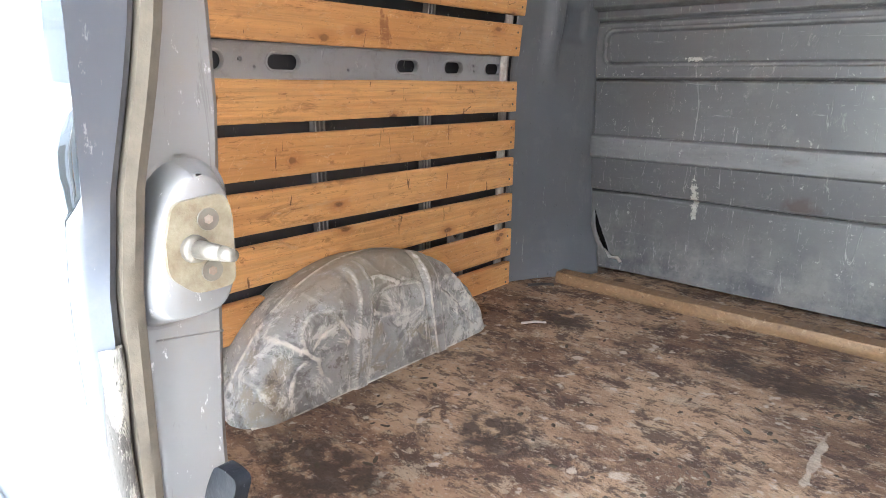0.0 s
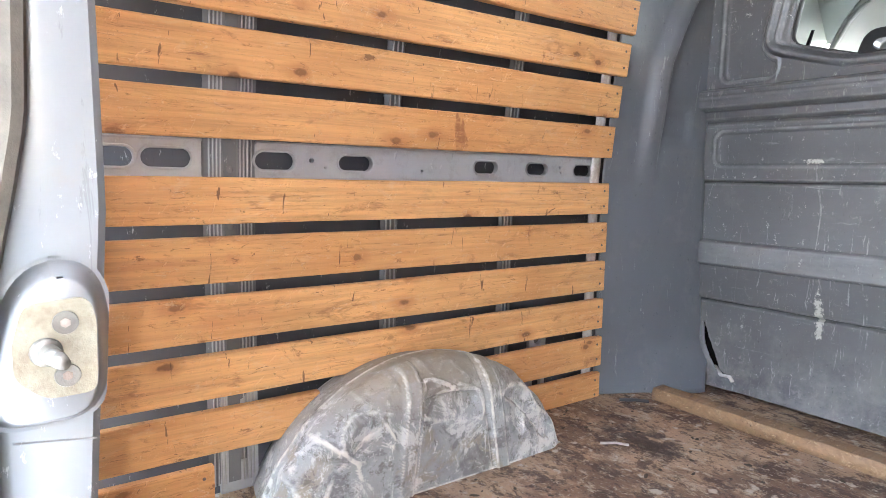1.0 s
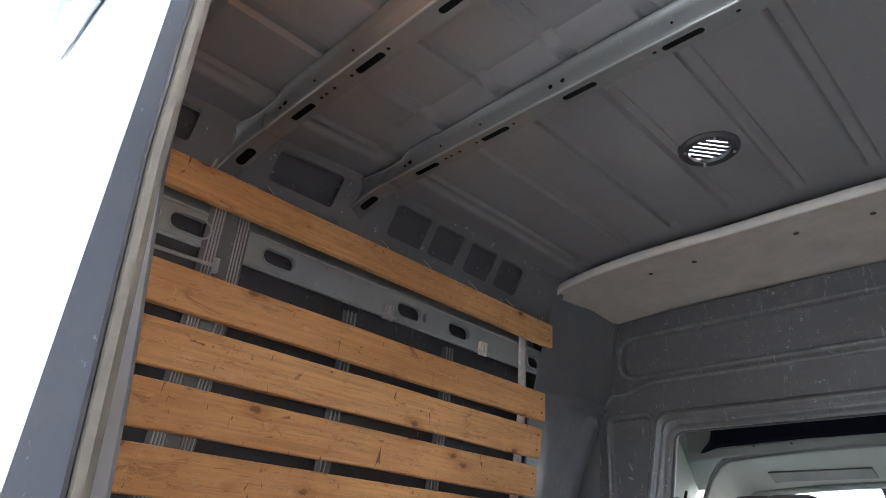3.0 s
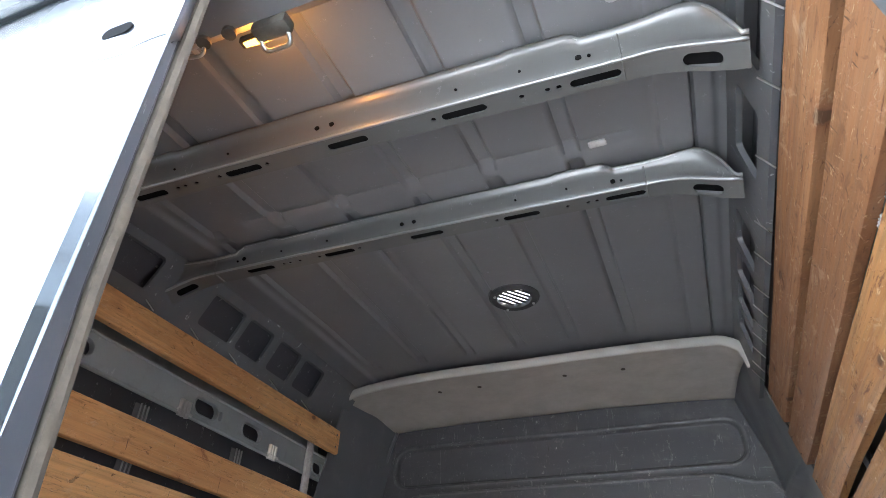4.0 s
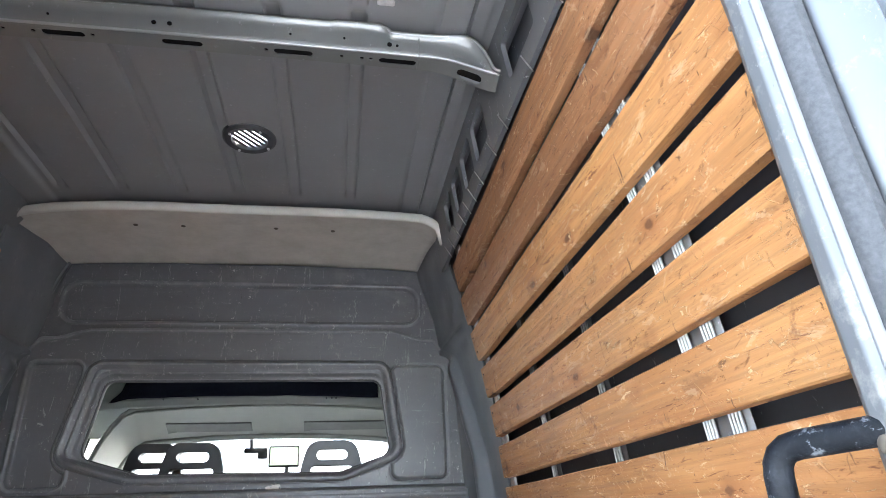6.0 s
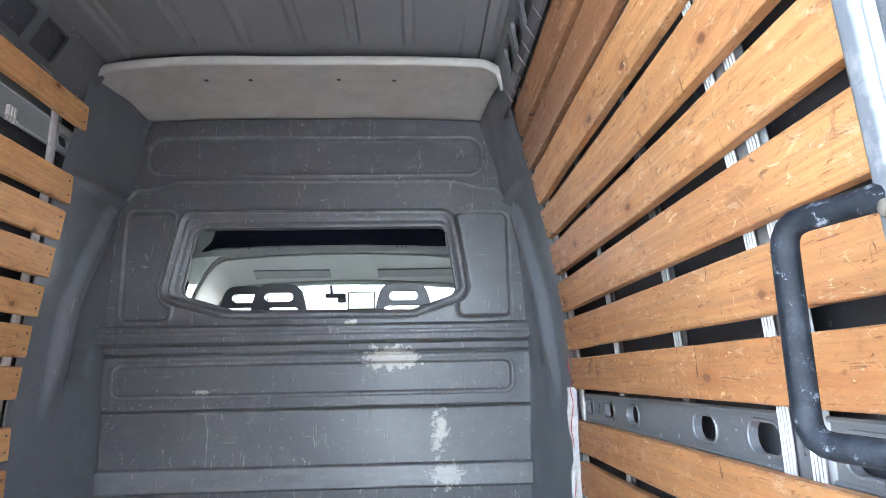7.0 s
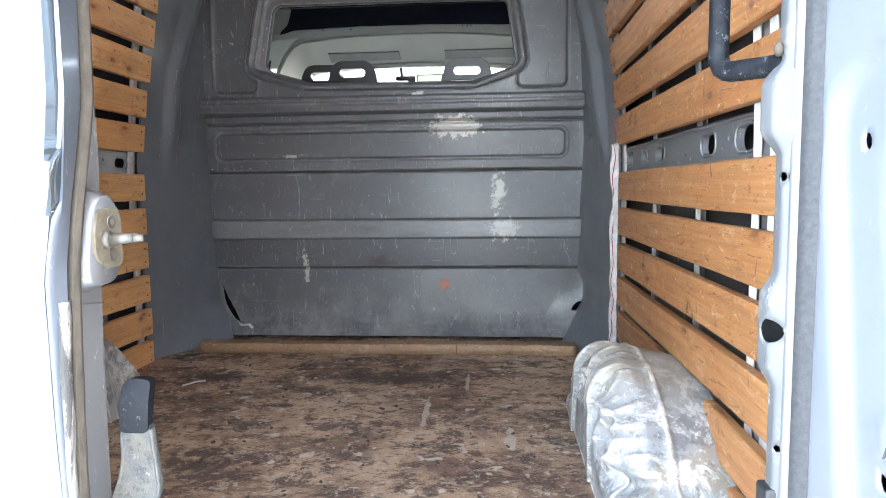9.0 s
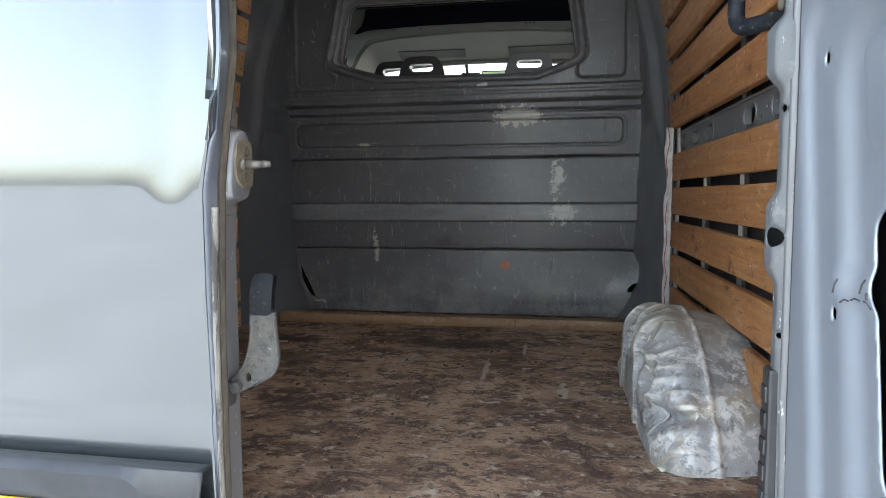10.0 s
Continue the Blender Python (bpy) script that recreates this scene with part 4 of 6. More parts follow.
def partition_hole(x, z):
    d = soft(WIN, x, z)
    if x < -0.5 and z < 0.4:
        t = min(max((z - 0.04) / 0.17, 0), 1)
        d = min(d, segdist(x, z, CRACK) - (0.0025 + 0.009 * math.sin(math.pi * t)))
    if x > 0.6 and z < 0.4:
        c, s = math.cos(0.7), math.sin(0.7)
        u, v = (x - 0.801) * c + (z - 0.136) * s, -(x - 0.801) * s + (z - 0.136) * c
        d = min(d, (math.hypot(u / 0.028, v / 0.013) - 1) * 0.013)
    return d


def partition_at(x, z):
    y = lerp(z, [(0.0, 2.585), (0.05, 2.60), (0.296, 2.618), (0.300, 2.634), (0.307, 2.634), (0.311, 2.606), (0.434, 2.600), (0.441, 2.588), (0.513, 2.592), (0.521, 2.612), (0.724, 2.622), (0.728, 2.646), (0.735, 2.646), (0.739, 2.616), (0.93, 2.612), (0.936, 2.624), (0.944, 2.624), (0.950, 2.600), (1.05, 2.588), (1.50, 2.592), (1.60, 2.598), (1.9, 2.62), (2.1, 2.63)])
    # wide recess under the bar
    d = rbox(x, z, -0.785, 0.742, 0.794, 0.897, 0.025)
    y += 0.010 * bump01(d, 0.009)
    y -= 0.004 * bump01(abs(d - 0.012) - 0.002, 0.005)
    # protruding bar
    d = rbox(x, z, -0.855, 0.828, 0.985, 1.043, 0.027)
    y -= 0.040 * bump01(d + 0.004, 0.014) + 0.004 * bump01(abs(z - 1.018) - 0.004, 0.004) * bump01(d + 0.02, 0.01)
    # window surround: a raised frame, wider above and to the left, that slopes in towards the glass
    d = soft(WIN, x, z)
    if d < 0.20:
        f = hull_dist(x, z, WIN_FRAME, 0.05)
        y -= 0.024 * bump01(f, 0.014)
        y -= 0.005 * bump01(abs(f + 0.006) - 0.002, 0.005)
        y += 0.006 * bump01(abs(f + 0.024) - 0.002, 0.006)
        y += 0.022 * bump01(d - 0.006, 0.030)
        y += 0.005 * bump01(abs(d - 0.030) - 0.001, 0.004)
    # side recess panels
    dl = rbox(x, z, -0.764, -0.592, 1.080, 1.505, 0.022)
    dl = max(dl, 0.030 - hull_dist(x, z, WIN_FRAME, 0.05))
    y += 0.018 * bump01(dl, 0.009)
    y -= 0.006 * bump01(abs(dl - 0.012) - 0.002, 0.005)
    dr = rbox(x, z, 0.548, 0.744, 1.080, 1.490, 0.022)
    dr = max(dr, 0.022 - hull_dist(x, z, WIN_FRAME, 0.05))
    y -= 0.014 * bump01(dr, 0.010) - 0.010 * bump01(abs(dr - 0.006) - 0.003, 0.005)
    # top panel set back behind a stepped shoulder
    shoulder = 1.650 - 0.035 * bump01(0.70 - abs(x + 0.02), 0.16) - 0.048 * bump01(0.775 - abs(x + 0.02), 0.05)
    dt = shoulder - z
    y += 0.034 * bump01(dt, 0.010)
    y -= 0.012 * bump01(abs(dt - 0.014) - 0.003, 0.005)
    du = rbox(x, z, -0.715, 0.652, 1.690, 1.835, 0.05)
    y += 0.020 * bump01(du, 0.012)
    y -= 0.006 * bump01(abs(du - 0.014) - 0.002, 0.006)
    # the lower corners flare forward
    foot = abs(x - 0.0) - (0.627 + (z - 0.015) * 0.504)
    if foot > 0 and z < 0.3:
        y -= 0.09 * min(foot, 0.10) * bump01(z - 0.13, 0.09)
    # edges turn towards the load room
    e = max(0.0, abs(x + 0.005) - 0.80)
    y -= 1.4 * e * e / 0.04 * 0.05
    return Vector((x, y + wobble(x, 1, z, 3, 0.003), z))


bulk = thing("partition", (0, 2.62, 0), "scratched dark grey moulded partition with a window", "partition")
bm = bmesh.new()
pierced(bm, steps(-0.855, 0.845, 340), steps(0.0, 1.99, 560), partition_at, partition_hole)
part("panel", bm, PANEL, bulk, smooth="all", solid=0.004)
bm = bmesh.new()
ring = [(p[0] + (WIN_R + 0.002) * math.cos(a), p[1] + (WIN_R + 0.002) * math.sin(a)) for p, a0, a1 in zip(WIN, (252, 270, 289, 369, 450, 522), (270, 289, 369, 450, 522, 612)) for a in [radians(a0 + (a1 - a0) * q / 6) for q in range(7)]]
tube(bm, [Vector((x, 2.606, z)) for x, z in ring], 0.007, 0.012, 8, True, up=(0, 1, 0))
part("window_seal", bm, RUBBER, bulk, "black rubber window seal", smooth="all")
for side, line in ((-1, [(0.806, 1.556), (0.793, 1.646), (0.779, 1.727), (0.742, 1.847), (0.716, 1.911)]), (1, [(0.756, 1.560), (0.741, 1.698), (0.709, 1.811), (0.671, 1.914)])):
    bm = bmesh.new()
    tube(bm, rounded([(side * x, 2.612, z) for x, z in line], 4, 0.04), 0.006, 0.010, 8, up=(0, 1, 0))
    part("top_rim", bm, TRIM, bulk, smooth="all")
# black sheets behind the panel: shade for its openings, and stray light kept out
bm = bmesh.new()
box(bm, (-1.0, 2.70, -0.02), (1.0, 2.715, 1.08))
box(bm, (-1.0, 2.70, 1.46), (1.0, 2.715, 2.074))
box(bm, (-1.0, 2.70, 1.08), (-0.60, 2.715, 1.46))
box(bm, (0.60, 2.70, 1.08), (1.0, 2.715, 1.46))
part("backing", bm, VOID, bulk)
bm = bmesh.new()
tube(bm, [(-0.745, 2.625, 0.06), (-0.70, 2.59, 0.045), (-0.665, 2.585, 0.048), (-0.65, 2.58, 0.035)], 0.008, 0.006, 8)
tagged(part("foam_scrap", bm, WHITE, smooth="all"), "white foam scrap poking out of the cracked corner", "scrap")


def corner_trim(side, table):
    """The moulded trim that leads from the boards to the partition."""
    t = thing("corner_trim", (side * 0.86, 2.35, 0), "dark blue-grey moulded trim beside the partition", "trim panel", "corner trims")
    y0 = 2.115

    def fn(u, v):
        xa = lerp(v, table) + side * 0.016
        tops = [(1.5, 0.815), (1.56, 0.790), (1.69, 0.772), (1.87, 0.742), (2.0, 0.715)] if side < 0 else [(1.5, 0.80), (1.56, 0.760), (1.69, 0.735), (1.86, 0.682), (2.0, 0.645)]
        xb = side * lerp(v, [(0, 0.70), (0.06, 0.745), (0.16, 0.80), (0.30, 0.812), (0.85, 0.835)] + tops)
        if side > 0:
            xb += 0.035 * bump01(v - 0.22, 0.10) - 0.01
        s = u * u * (3 - 2 * u)
        x = xa + (xb - xa) * (0.35 * u + 0.65 * s)
        yb = (2.615 + 0.07 * bump01(1.56 - v, 0.04)) if v > 0.1 else 2.615 - (0.1 - v) * 1.2
        ya = y0 + max(0.0, v - 1.45) * 0.30
        y = ya + (yb - ya) * u
        lane = lerp(v, [(0.8, 0.40), (1.12, 0.42), (1.30, 0.58), (1.48, 0.80), (1.6, 0.86)])
        ridge = bump01(abs(u - lane) - 0.035, 0.075) * bump01(v - 1.47, 0.06) * bump01(0.95 - v, 0.28)
        x += side * 0.014 * bump01(abs(u - 0.66) - 0.12, 0.03) * bump01(abs(v - 0.92) - 0.05, 0.015)
        x -= side * (0.034 * ridge)
        step = bump01(abs(v - 0.985) - 0.002, 0.004)
        x += side * 0.003 * step
        x -= side * 0.022 * bump01(abs(v - 1.545) - 0.006, 0.012) * bump01(0.30 - u, 0.2)
        return Vector((x + wobble(u * 2, v * 3, side, 2, 0.006), y, v))
    bm = bmesh.new()
    sheet(bm, fn, steps(0, 1, 44), steps(0.0, 1.96, 150))
    part("shell", bm, TRIM, t, smooth="all", solid=0.003)


corner_trim(-1, LEFT)
corner_trim(1, RIGHT)

# liner under the cab overhang
hood = thing("overhead_liner", (0, 2.45, 1.97), "grubby off-white padded liner above the partition", "liner")


def hood_at(u, v):
    x0, x1 = -0.842 + 0.095 * v, 0.708 - 0.046 * v
    x, c = x0 + (x1 - x0) * u, 2 * u - 1
    yf = 2.200 + 0.105 * max(0.0, -c) ** 4 + 0.02 * max(0.0, c) ** 4
    y = yf + (2.640 - yf) * v
    z = 1.962 - 0.022 * v - 0.018 * c * c * v - 0.006 * c ** 6 * (1 - v)
    z -= 0.050 * max(0.0, (abs(c) - 0.88) / 0.12) ** 2 * (1 - v) ** 2
    z += 0.010 * math.sin(math.pi * min(1.0, v * 1.1)) - 0.008 * bump01(abs(v - 0.02), 0.03)
    return Vector((x, y, z + wobble(x, y, 2, 4, 0.003)))


bm = bmesh.new()
sheet(bm, hood_at, steps(0, 1, 80), steps(0, 1, 24))
part("pad", bm, LINER, hood, smooth="all", solid=0.012)
bm = bmesh.new()
lip_line = [hood_at(u, 0.0) + Vector((0, -0.006, 0.004)) for u in steps(0.012, 0.988, 90)]
lip_line = [lip_line[0] + Vector((-0.022, -0.03, -0.075)), lip_line[0] + Vector((-0.014, -0.012, -0.035))] + lip_line + [lip_line[-1] + Vector((0.012, 0.0, -0.030)), lip_line[-1] + Vector((0.020, 0.0, -0.065))]
tube(bm, lip_line, 0.010, 0.018, 10)
part("front_lip", bm, LIP, hood, smooth="all")
for u in (0.27, 0.38, 0.60, 0.74):
    bm = bmesh.new()
    p = hood_at(u, 0.30)
    rod(bm, p + Vector((0, 0, -0.008)), p + Vector((0, 0, 0.002)), 0.008)
    part("clip", bm, SEAL, hood)

# batten across the floor
bm = bmesh.new()
sheet(bm, lambda u, v: Vector((u, 2.255 + 0.004 * math.sin(u * 5) + (0.0, 0.002, 0.006, 0.056, 0.062, 0.064)[v], (0.0, 0.036, 0.043, 0.045, 0.038, 0.0)[v] + wobble(u, v, 0, 12, 0.004) * (1 if 0 < v < 5 else 0))), steps(-0.745, 0.755, 80), [0, 1, 2, 3, 4, 5])
batten = thing("floor_batten", (0, 2.285, 0), "worn wooden batten nailed across the load floor", "batten")
part("board", bm, BATTEN, batten, smooth=True, solid=0.004)
for x in (-0.62, -0.31, 0.02, 0.33, 0.66):
    bm = bmesh.new()
    rod(bm, (x, 2.286, 0.040), (x, 2.286, 0.0475), 0.005, 10)
    part("nail", bm, RUST, batten)


# ---- roof bows ----
BOW_X0, BOW_X1, BOW_C = -0.836, 0.686, -0.075


def roof_bow(y, zb, label):
    """A pressed cross member: a web, a slotted flange below it, and flared ends that drop onto the roof rails."""
    t = thing("roof_bow", (BOW_C, y, zb), label, "roof bow", "roof bows")

    def flare(x):
        return 1 - bump01(abs(x - BOW_C) - 0.57, 0.20)

    def low(x):
        c = abs(x - BOW_C)
        return zb - 0.010 * (x + 0.03) - 0.006 * (c / 0.7) ** 2 - 0.052 * flare(x) ** 1.5

    def front(x):
        return y - 0.024 * flare(x)

    def top(x):
        c = abs(x - BOW_C)
        z = roof_z(y) - 0.008 - 0.012 * ((x + 0.045) / 0.7) ** 2 - 0.013 * (1 - bump01(c - 0.50, 0.015)) + 0.006 * bump01(abs(c - 0.435) - 0.055, 0.006)
        z -= 0.150 * min(max((c - 0.655) / 0.105, 0.0), 1.2) ** 3.2
        return max(z, low(x) + 0.006)

    def face(x, v):
        zt, zl, f = top(x), low(x), flare(x)
        h = zt - zl
        zs = (zt, zt - 0.06 * h, zt - 0.12 * h, zt - 0.2 * h, zt - 0.4 * h, zt - 0.6 * h, zt - 0.8 * h, zl + 0.08 * h, zl + 0.03 * h, zl)
        inn = 0.016 * f * bump01(abs(abs(x - BOW_C) - 0.66) - 0.04, 0.05)
        ys = (-0.010, -0.010, -0.006, 0.0, 0.7 * inn, inn, 0.7 * inn, 0.001, 0.004, 0.010)
        return Vector((x, front(x) + ys[v], zs[v]))
    xs = steps(BOW_X0, BOW_X1, 190)
    bm = bmesh.new()
    sheet(bm, face, xs, list(range(10)))
    part("web", bm, BOWS, t, smooth="all", solid=0.0015)
    bm = bmesh.new()
    outer = [(u, 0.0) for u in steps(BOW_X0, BOW_X1, 90)] + [(u, 0.044) for u in reversed(steps(BOW_X0, BOW_X1, 90))]
    holes = [slot(u, 0.022, 0.088, 0.018) for u in (-0.52, -0.275, -0.028, 0.215, 0.455)]
    holes += [slot(u, 0.024, 0.056, 0.026) for u in (-0.752, 0.622)]
    holes += [slot(u, 0.020, 0.010, 0.009) for u in (-0.445, -0.425, -0.395, -0.335, -0.215, 0.155, 0.325, 0.372, 0.392)]
    plate(bm, outer, holes, 0.003, lambda u, v, w: Vector((u, front(u) + 0.006 + v, low(u) - 0.0005 + w - 0.3 * v * flare(u))))
    part("flange", bm, BOWS, t, smooth=True)
    bm = bmesh.new()
    sheet(bm, lambda u, v: Vector((u, front(u) + 0.050 + (0.018 if v > 1 else 0), (low(u) - 0.012 * flare(u), top(u) - 0.004, top(u) - 0.002)[v])), steps(BOW_X0, BOW_X1, 60), [0, 1, 2])
    part("rear_web", bm, ROOF, t, solid=0.0015)
    # black plugs stand in for the shade of bolt holes
    for x, r in ((-0.085, 0.0050), (-0.052, 0.0050), (-0.30, 0.0025), (0.209, 0.0025), (0.330, 0.0025), (0.434, 0.0055), (0.452, 0.003), (-0.56, 0.0055), (-0.58, 0.003), (-0.44, 0.0025)):
        bm = bmesh.new()
        z = top(x) * 0.38 + low(x) * 0.62
        rod(bm, (x, front(x) - 0.0035, z), (x, front(x) + 0.004, z), r, 12)
        part("bolt_hole", bm, VOID, t)
    # highlights on the web's two edges, built as paler beads
    for line in ([(x, front(x) - 0.007, top(x) - 0.003) for x in xs], [(x, front(x) + 0.0035, low(x) + 0.0025) for x in xs]):
        part("edge_highlight", tube(bmesh.new(), line, 0.0036, 0.0036, 8), BOWGLINT, t, smooth="all")
    # black sheet above the flange: the slots' inner shade, put in as colour
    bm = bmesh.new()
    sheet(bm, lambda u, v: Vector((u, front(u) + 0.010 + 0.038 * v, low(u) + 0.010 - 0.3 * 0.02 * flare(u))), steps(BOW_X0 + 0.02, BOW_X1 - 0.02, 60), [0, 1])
    part("slot_shade", bm, VOID, t, solid=0.001)
    for s in (-1, 1):
        xx = BOW_C + s * 0.578
        bm = bmesh.new()
        tube(bm, [(xx, front(xx) - 0.003, top(xx) - 0.008), (xx, front(xx) - 0.003, low(xx) + 0.006), (xx, front(xx) + 0.006, low(xx) - 0.0025), (xx, front(xx) + 0.045, low(xx) - 0.0025)], 0.0020, 0.0020, 6, up=(1, 0, 0))
        part("seam", bm, BOWS, t)


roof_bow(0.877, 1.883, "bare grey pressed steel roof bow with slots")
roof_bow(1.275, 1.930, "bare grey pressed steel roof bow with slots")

# vent in the ceiling
vz = roof_z(VENT[1])
vent = thing("ceiling_vent", (VENT[0], VENT[1], vz), "round black ceiling vent with slanted louvres", "vent")
bm = bmesh.new()
rings = []
for r, dz in ((0.080, 0.004), (0.078, -0.006), (0.070, -0.012), (0.055, -0.010), (0.052, 0.0), (0.052, 0.008)):
    rings.append([bm.verts.new((VENT[0] + r * math.cos(a * math.tau / 40), VENT[1] + r * math.sin(a * math.tau / 40), vz + dz)) for a in range(40)])
for a, b in zip(rings, rings[1:]):
    for j in range(40):
        bm.faces.new((a[j], a[(j + 1) % 40], b[(j + 1) % 40], b[j]))
part("bezel", bm, RUBBER, vent, smooth=True, solid=0.002)
for i in range(6):
    off = -0.0425 + 0.017 * i
    half = math.sqrt(max(0.0, 0.052 ** 2 - off ** 2))
    bm = bmesh.new()
    box(bm, (-half, -0.0056, -0.002), (half, 0.0056, 0.002), 0.0008)
    bmesh.ops.transform(bm, matrix=Matrix.Translation((VENT[0], VENT[1], vz)) @ Matrix.Rotation(radians(52), 4, "Z") @ Matrix.Translation((0, off, 0)), verts=bm.verts[:])
    part("louvre", bm, RUBBER, vent)
for a in (35, 125, 215, 305):
    bm = bmesh.new()
    p = Vector((VENT[0] + 0.064 * math.cos(radians(a)), VENT[1] + 0.064 * math.sin(radians(a)), vz - 0.012))
    rod(bm, p, p + Vector((0, 0, -0.005)), 0.004)
    part("screw", bm, STEEL, vent)
# stud and patch on the ceiling
bm = bmesh.new()
p = ceiling_at(0.420, 1.190)
box(bm, p + Vector((-0.020, -0.010, -0.006)), p + Vector((0.020, 0.010, 0.002)), 0.005)
tagged(part("ceiling_patch", bm, WHITE, smooth=True), "small white patch of filler on the ceiling", "patch")
bm = bmesh.new()
p = ceiling_at(0.507, 0.815)
rod(bm, p + Vector((0, 0, 0.004)), p + Vector((0, 0, -0.004)), 0.014, 14)
rod(bm, p + Vector((0, 0, 0)), p + Vector((0, 0, -0.014)), 0.005, 8)
tagged(part("ceiling_stud", bm, STEEL, smooth=True), "small steel stud in the van ceiling", "stud")

# rear header with catches and lamp
head = thing("rear_header", (0, 0.55, 1.9), "grey sheet metal header above the rear doors", "header", kind="structure")
bm = bmesh.new()
sheet(bm, lambda u, v: Vector((u, (0.46, 0.47, 0.60, 0.625, 0.64)[v], (1.86, 1.852, 1.872, 1.90, 1.98)[v])), steps(-0.80, 0.72, 30), [0, 1, 2, 3, 4])
part("beam", bm, ROOF, head, smooth=True, solid=0.003)
bm = bmesh.new()
box(bm, (-0.85, 0.42, 1.87), (0.78, 0.48, 2.09), 0.02)
part("outer_panel", bm, SKIN, head, smooth=True)
for x in (-0.125, -0.075):
    bm = bmesh.new()
    rod(bm, (x, 0.600, 1.868), (x, 0.600, 1.860), 0.012, 12)
    part("bolt", bm, ALLOY, head, smooth=True)
catch = thing("door_catch", (-0.12, 0.60, 1.86), "bare steel wire door catch under the header", "catch")
bm = bmesh.new()
tube(bm, rounded([(-0.165, 0.595, 1.882), (-0.165, 0.605, 1.846), (-0.130, 0.612, 1.846), (-0.130, 0.602, 1.882)], 4, 0.012), 0.0035, 0.0035, 8)
part("loop", bm, STEEL, catch, smooth="all")
catch = thing("door_catch", (0.0, 0.61, 1.86), "bare steel wire door catch under the header", "catch")
bm = bmesh.new()
box(bm, (-0.035, 0.60, 1.85), (0.03, 0.63, 1.875), 0.006)
part("plate", bm, ALLOY, catch, smooth=True)
bm = bmesh.new()
tube(bm, rounded([(-0.028, 0.615, 1.86), (-0.028, 0.64, 1.842), (0.022, 0.64, 1.842), (0.022, 0.615, 1.86)], 4, 0.012), 0.004, 0.004, 8)
part("loop", bm, STEEL, catch, smooth="all")
lamp = thing("load_lamp", (-0.03, 0.66, 1.90), "lit amber load room lamp under the header", "lamp")
bm = bmesh.new()
sheet(bm, lambda u, v: Vector((-0.088 + 0.080 * u, 0.643 + 0.010 * v, 1.898 - 0.008 * math.sin(math.pi * u) * (1 - abs(2 * v - 1) ** 3))), steps(0, 1, 16), steps(0, 1, 8))
part("lens", bm, AMBER, lamp, smooth="all", solid=0.002)
bm = bmesh.new()
box(bm, (-0.096, 0.639, 1.898), (0.000, 0.656, 1.914), 0.003)
part("base", bm, BLACK, lamp)
bulb_data = bpy.data.lights.new("lamp_bulb", "POINT")
bulb_data.energy, bulb_data.color, bulb_data.shadow_soft_size = 0.03, (1.0, 0.45, 0.12), 0.012
bulb = new("lamp_bulb", bulb_data)
bulb.location = (-0.048, 0.668, 1.882)


# ---- left rear door, closed ----
def lap(z):
    """How far the door's edge reaches, by height."""
    return lerp(z, [(-0.2, -0.014), (0.415, -0.016), (0.57, -0.013), (0.66, 0.003), (0.754, 0.012), (1.9, 0.012)])


def deep(z):
    """How far its inner frame reaches into the van."""
    return lerp(z, [(-0.2, 0.538), (0.45, 0.545), (0.70, 0.560), (0.88, 0.558), (0.92, 0.545), (1.1, 0.530), (1.3, 0.508), (1.45, 0.498), (1.9, 0.498)])


def seal_y(z):
    """Where the seal runs, by height."""
    return lerp(z, [(-0.2, 0.482), (0.58, 0.483), (0.65, 0.489), (0.71, 0.502), (0.76, 0.511), (0.90, 0.516), (1.0, 0.512), (1.3, 0.494), (1.9, 0.486)])


def seal_x(z):
    return lerp(z, [(-0.2, -0.010), (0.37, -0.009), (0.50, -0.005), (0.58, -0.002), (0.65, 0.004), (0.75, 0.007), (1.9, 0.007)])


DZ = steps(-0.16, 1.86, 120)


def edge_strip(name, section, material, parent, label="", solid=0.002, zs=None):
    """A strip along the door's free edge: section gives (x, y) by height."""
    bm = bmesh.new()
    n = len(section(0.5))
    sheet(bm, lambda z, i: Vector((*section(z)[i], z)), zs or DZ, list(range(n)))
    return part(name, bm, material, parent, label, smooth=True, solid=solid)


door = thing("rear_door", (-0.4, 0.45, -0.16), "closed silver rear door with a worn rubber seal", "door", "rear doors")


def skin_at(x, z):
    y = 0.442 + 0.030 * (math.hypot(z - 0.588, 0.025) - 0.025) * bump01(z - 0.80, 0.5) + 0.004 * max(0.0, z - 0.9)
    y += 0.0025 * bump01(abs(z - 0.256) - 0.004, 0.012)
    y -= 0.003 * bump01(z - 0.245, 0.03)
    y += 0.0024 * math.exp(-((x + 0.062) / 0.030) ** 2) * bump01(0.605 - z, 0.07)
    y += 0.012 * bump01(1.64 - z, 0.015)
    y += 0.010 * bump01(-0.012 - x + lap(z), 0.02) * (1 if x > 0 else 0)
    return Vector((x, y, z))


bm = bmesh.new()
sheet(bm, lambda u, z: skin_at(-0.83 + u * (0.83 + lap(z)), z), [0, 0.1, 0.2, 0.3, 0.4, 0.5] + steps(0.55, 1.0, 60), steps(-0.16, 1.86, 150))
part("outer_skin", bm, SKIN, door, smooth=True, solid=0.0015)
edge_strip("hem", lambda z: [(lap(z), skin_at(lap(z), z).y), (lap(z) + 0.003, 0.452), (seal_x(z) - 0.002, max(0.456, seal_y(z) - 0.021)), (seal_x(z) - 0.014, max(0.457, seal_y(z) - 0.020))], HEM, door)
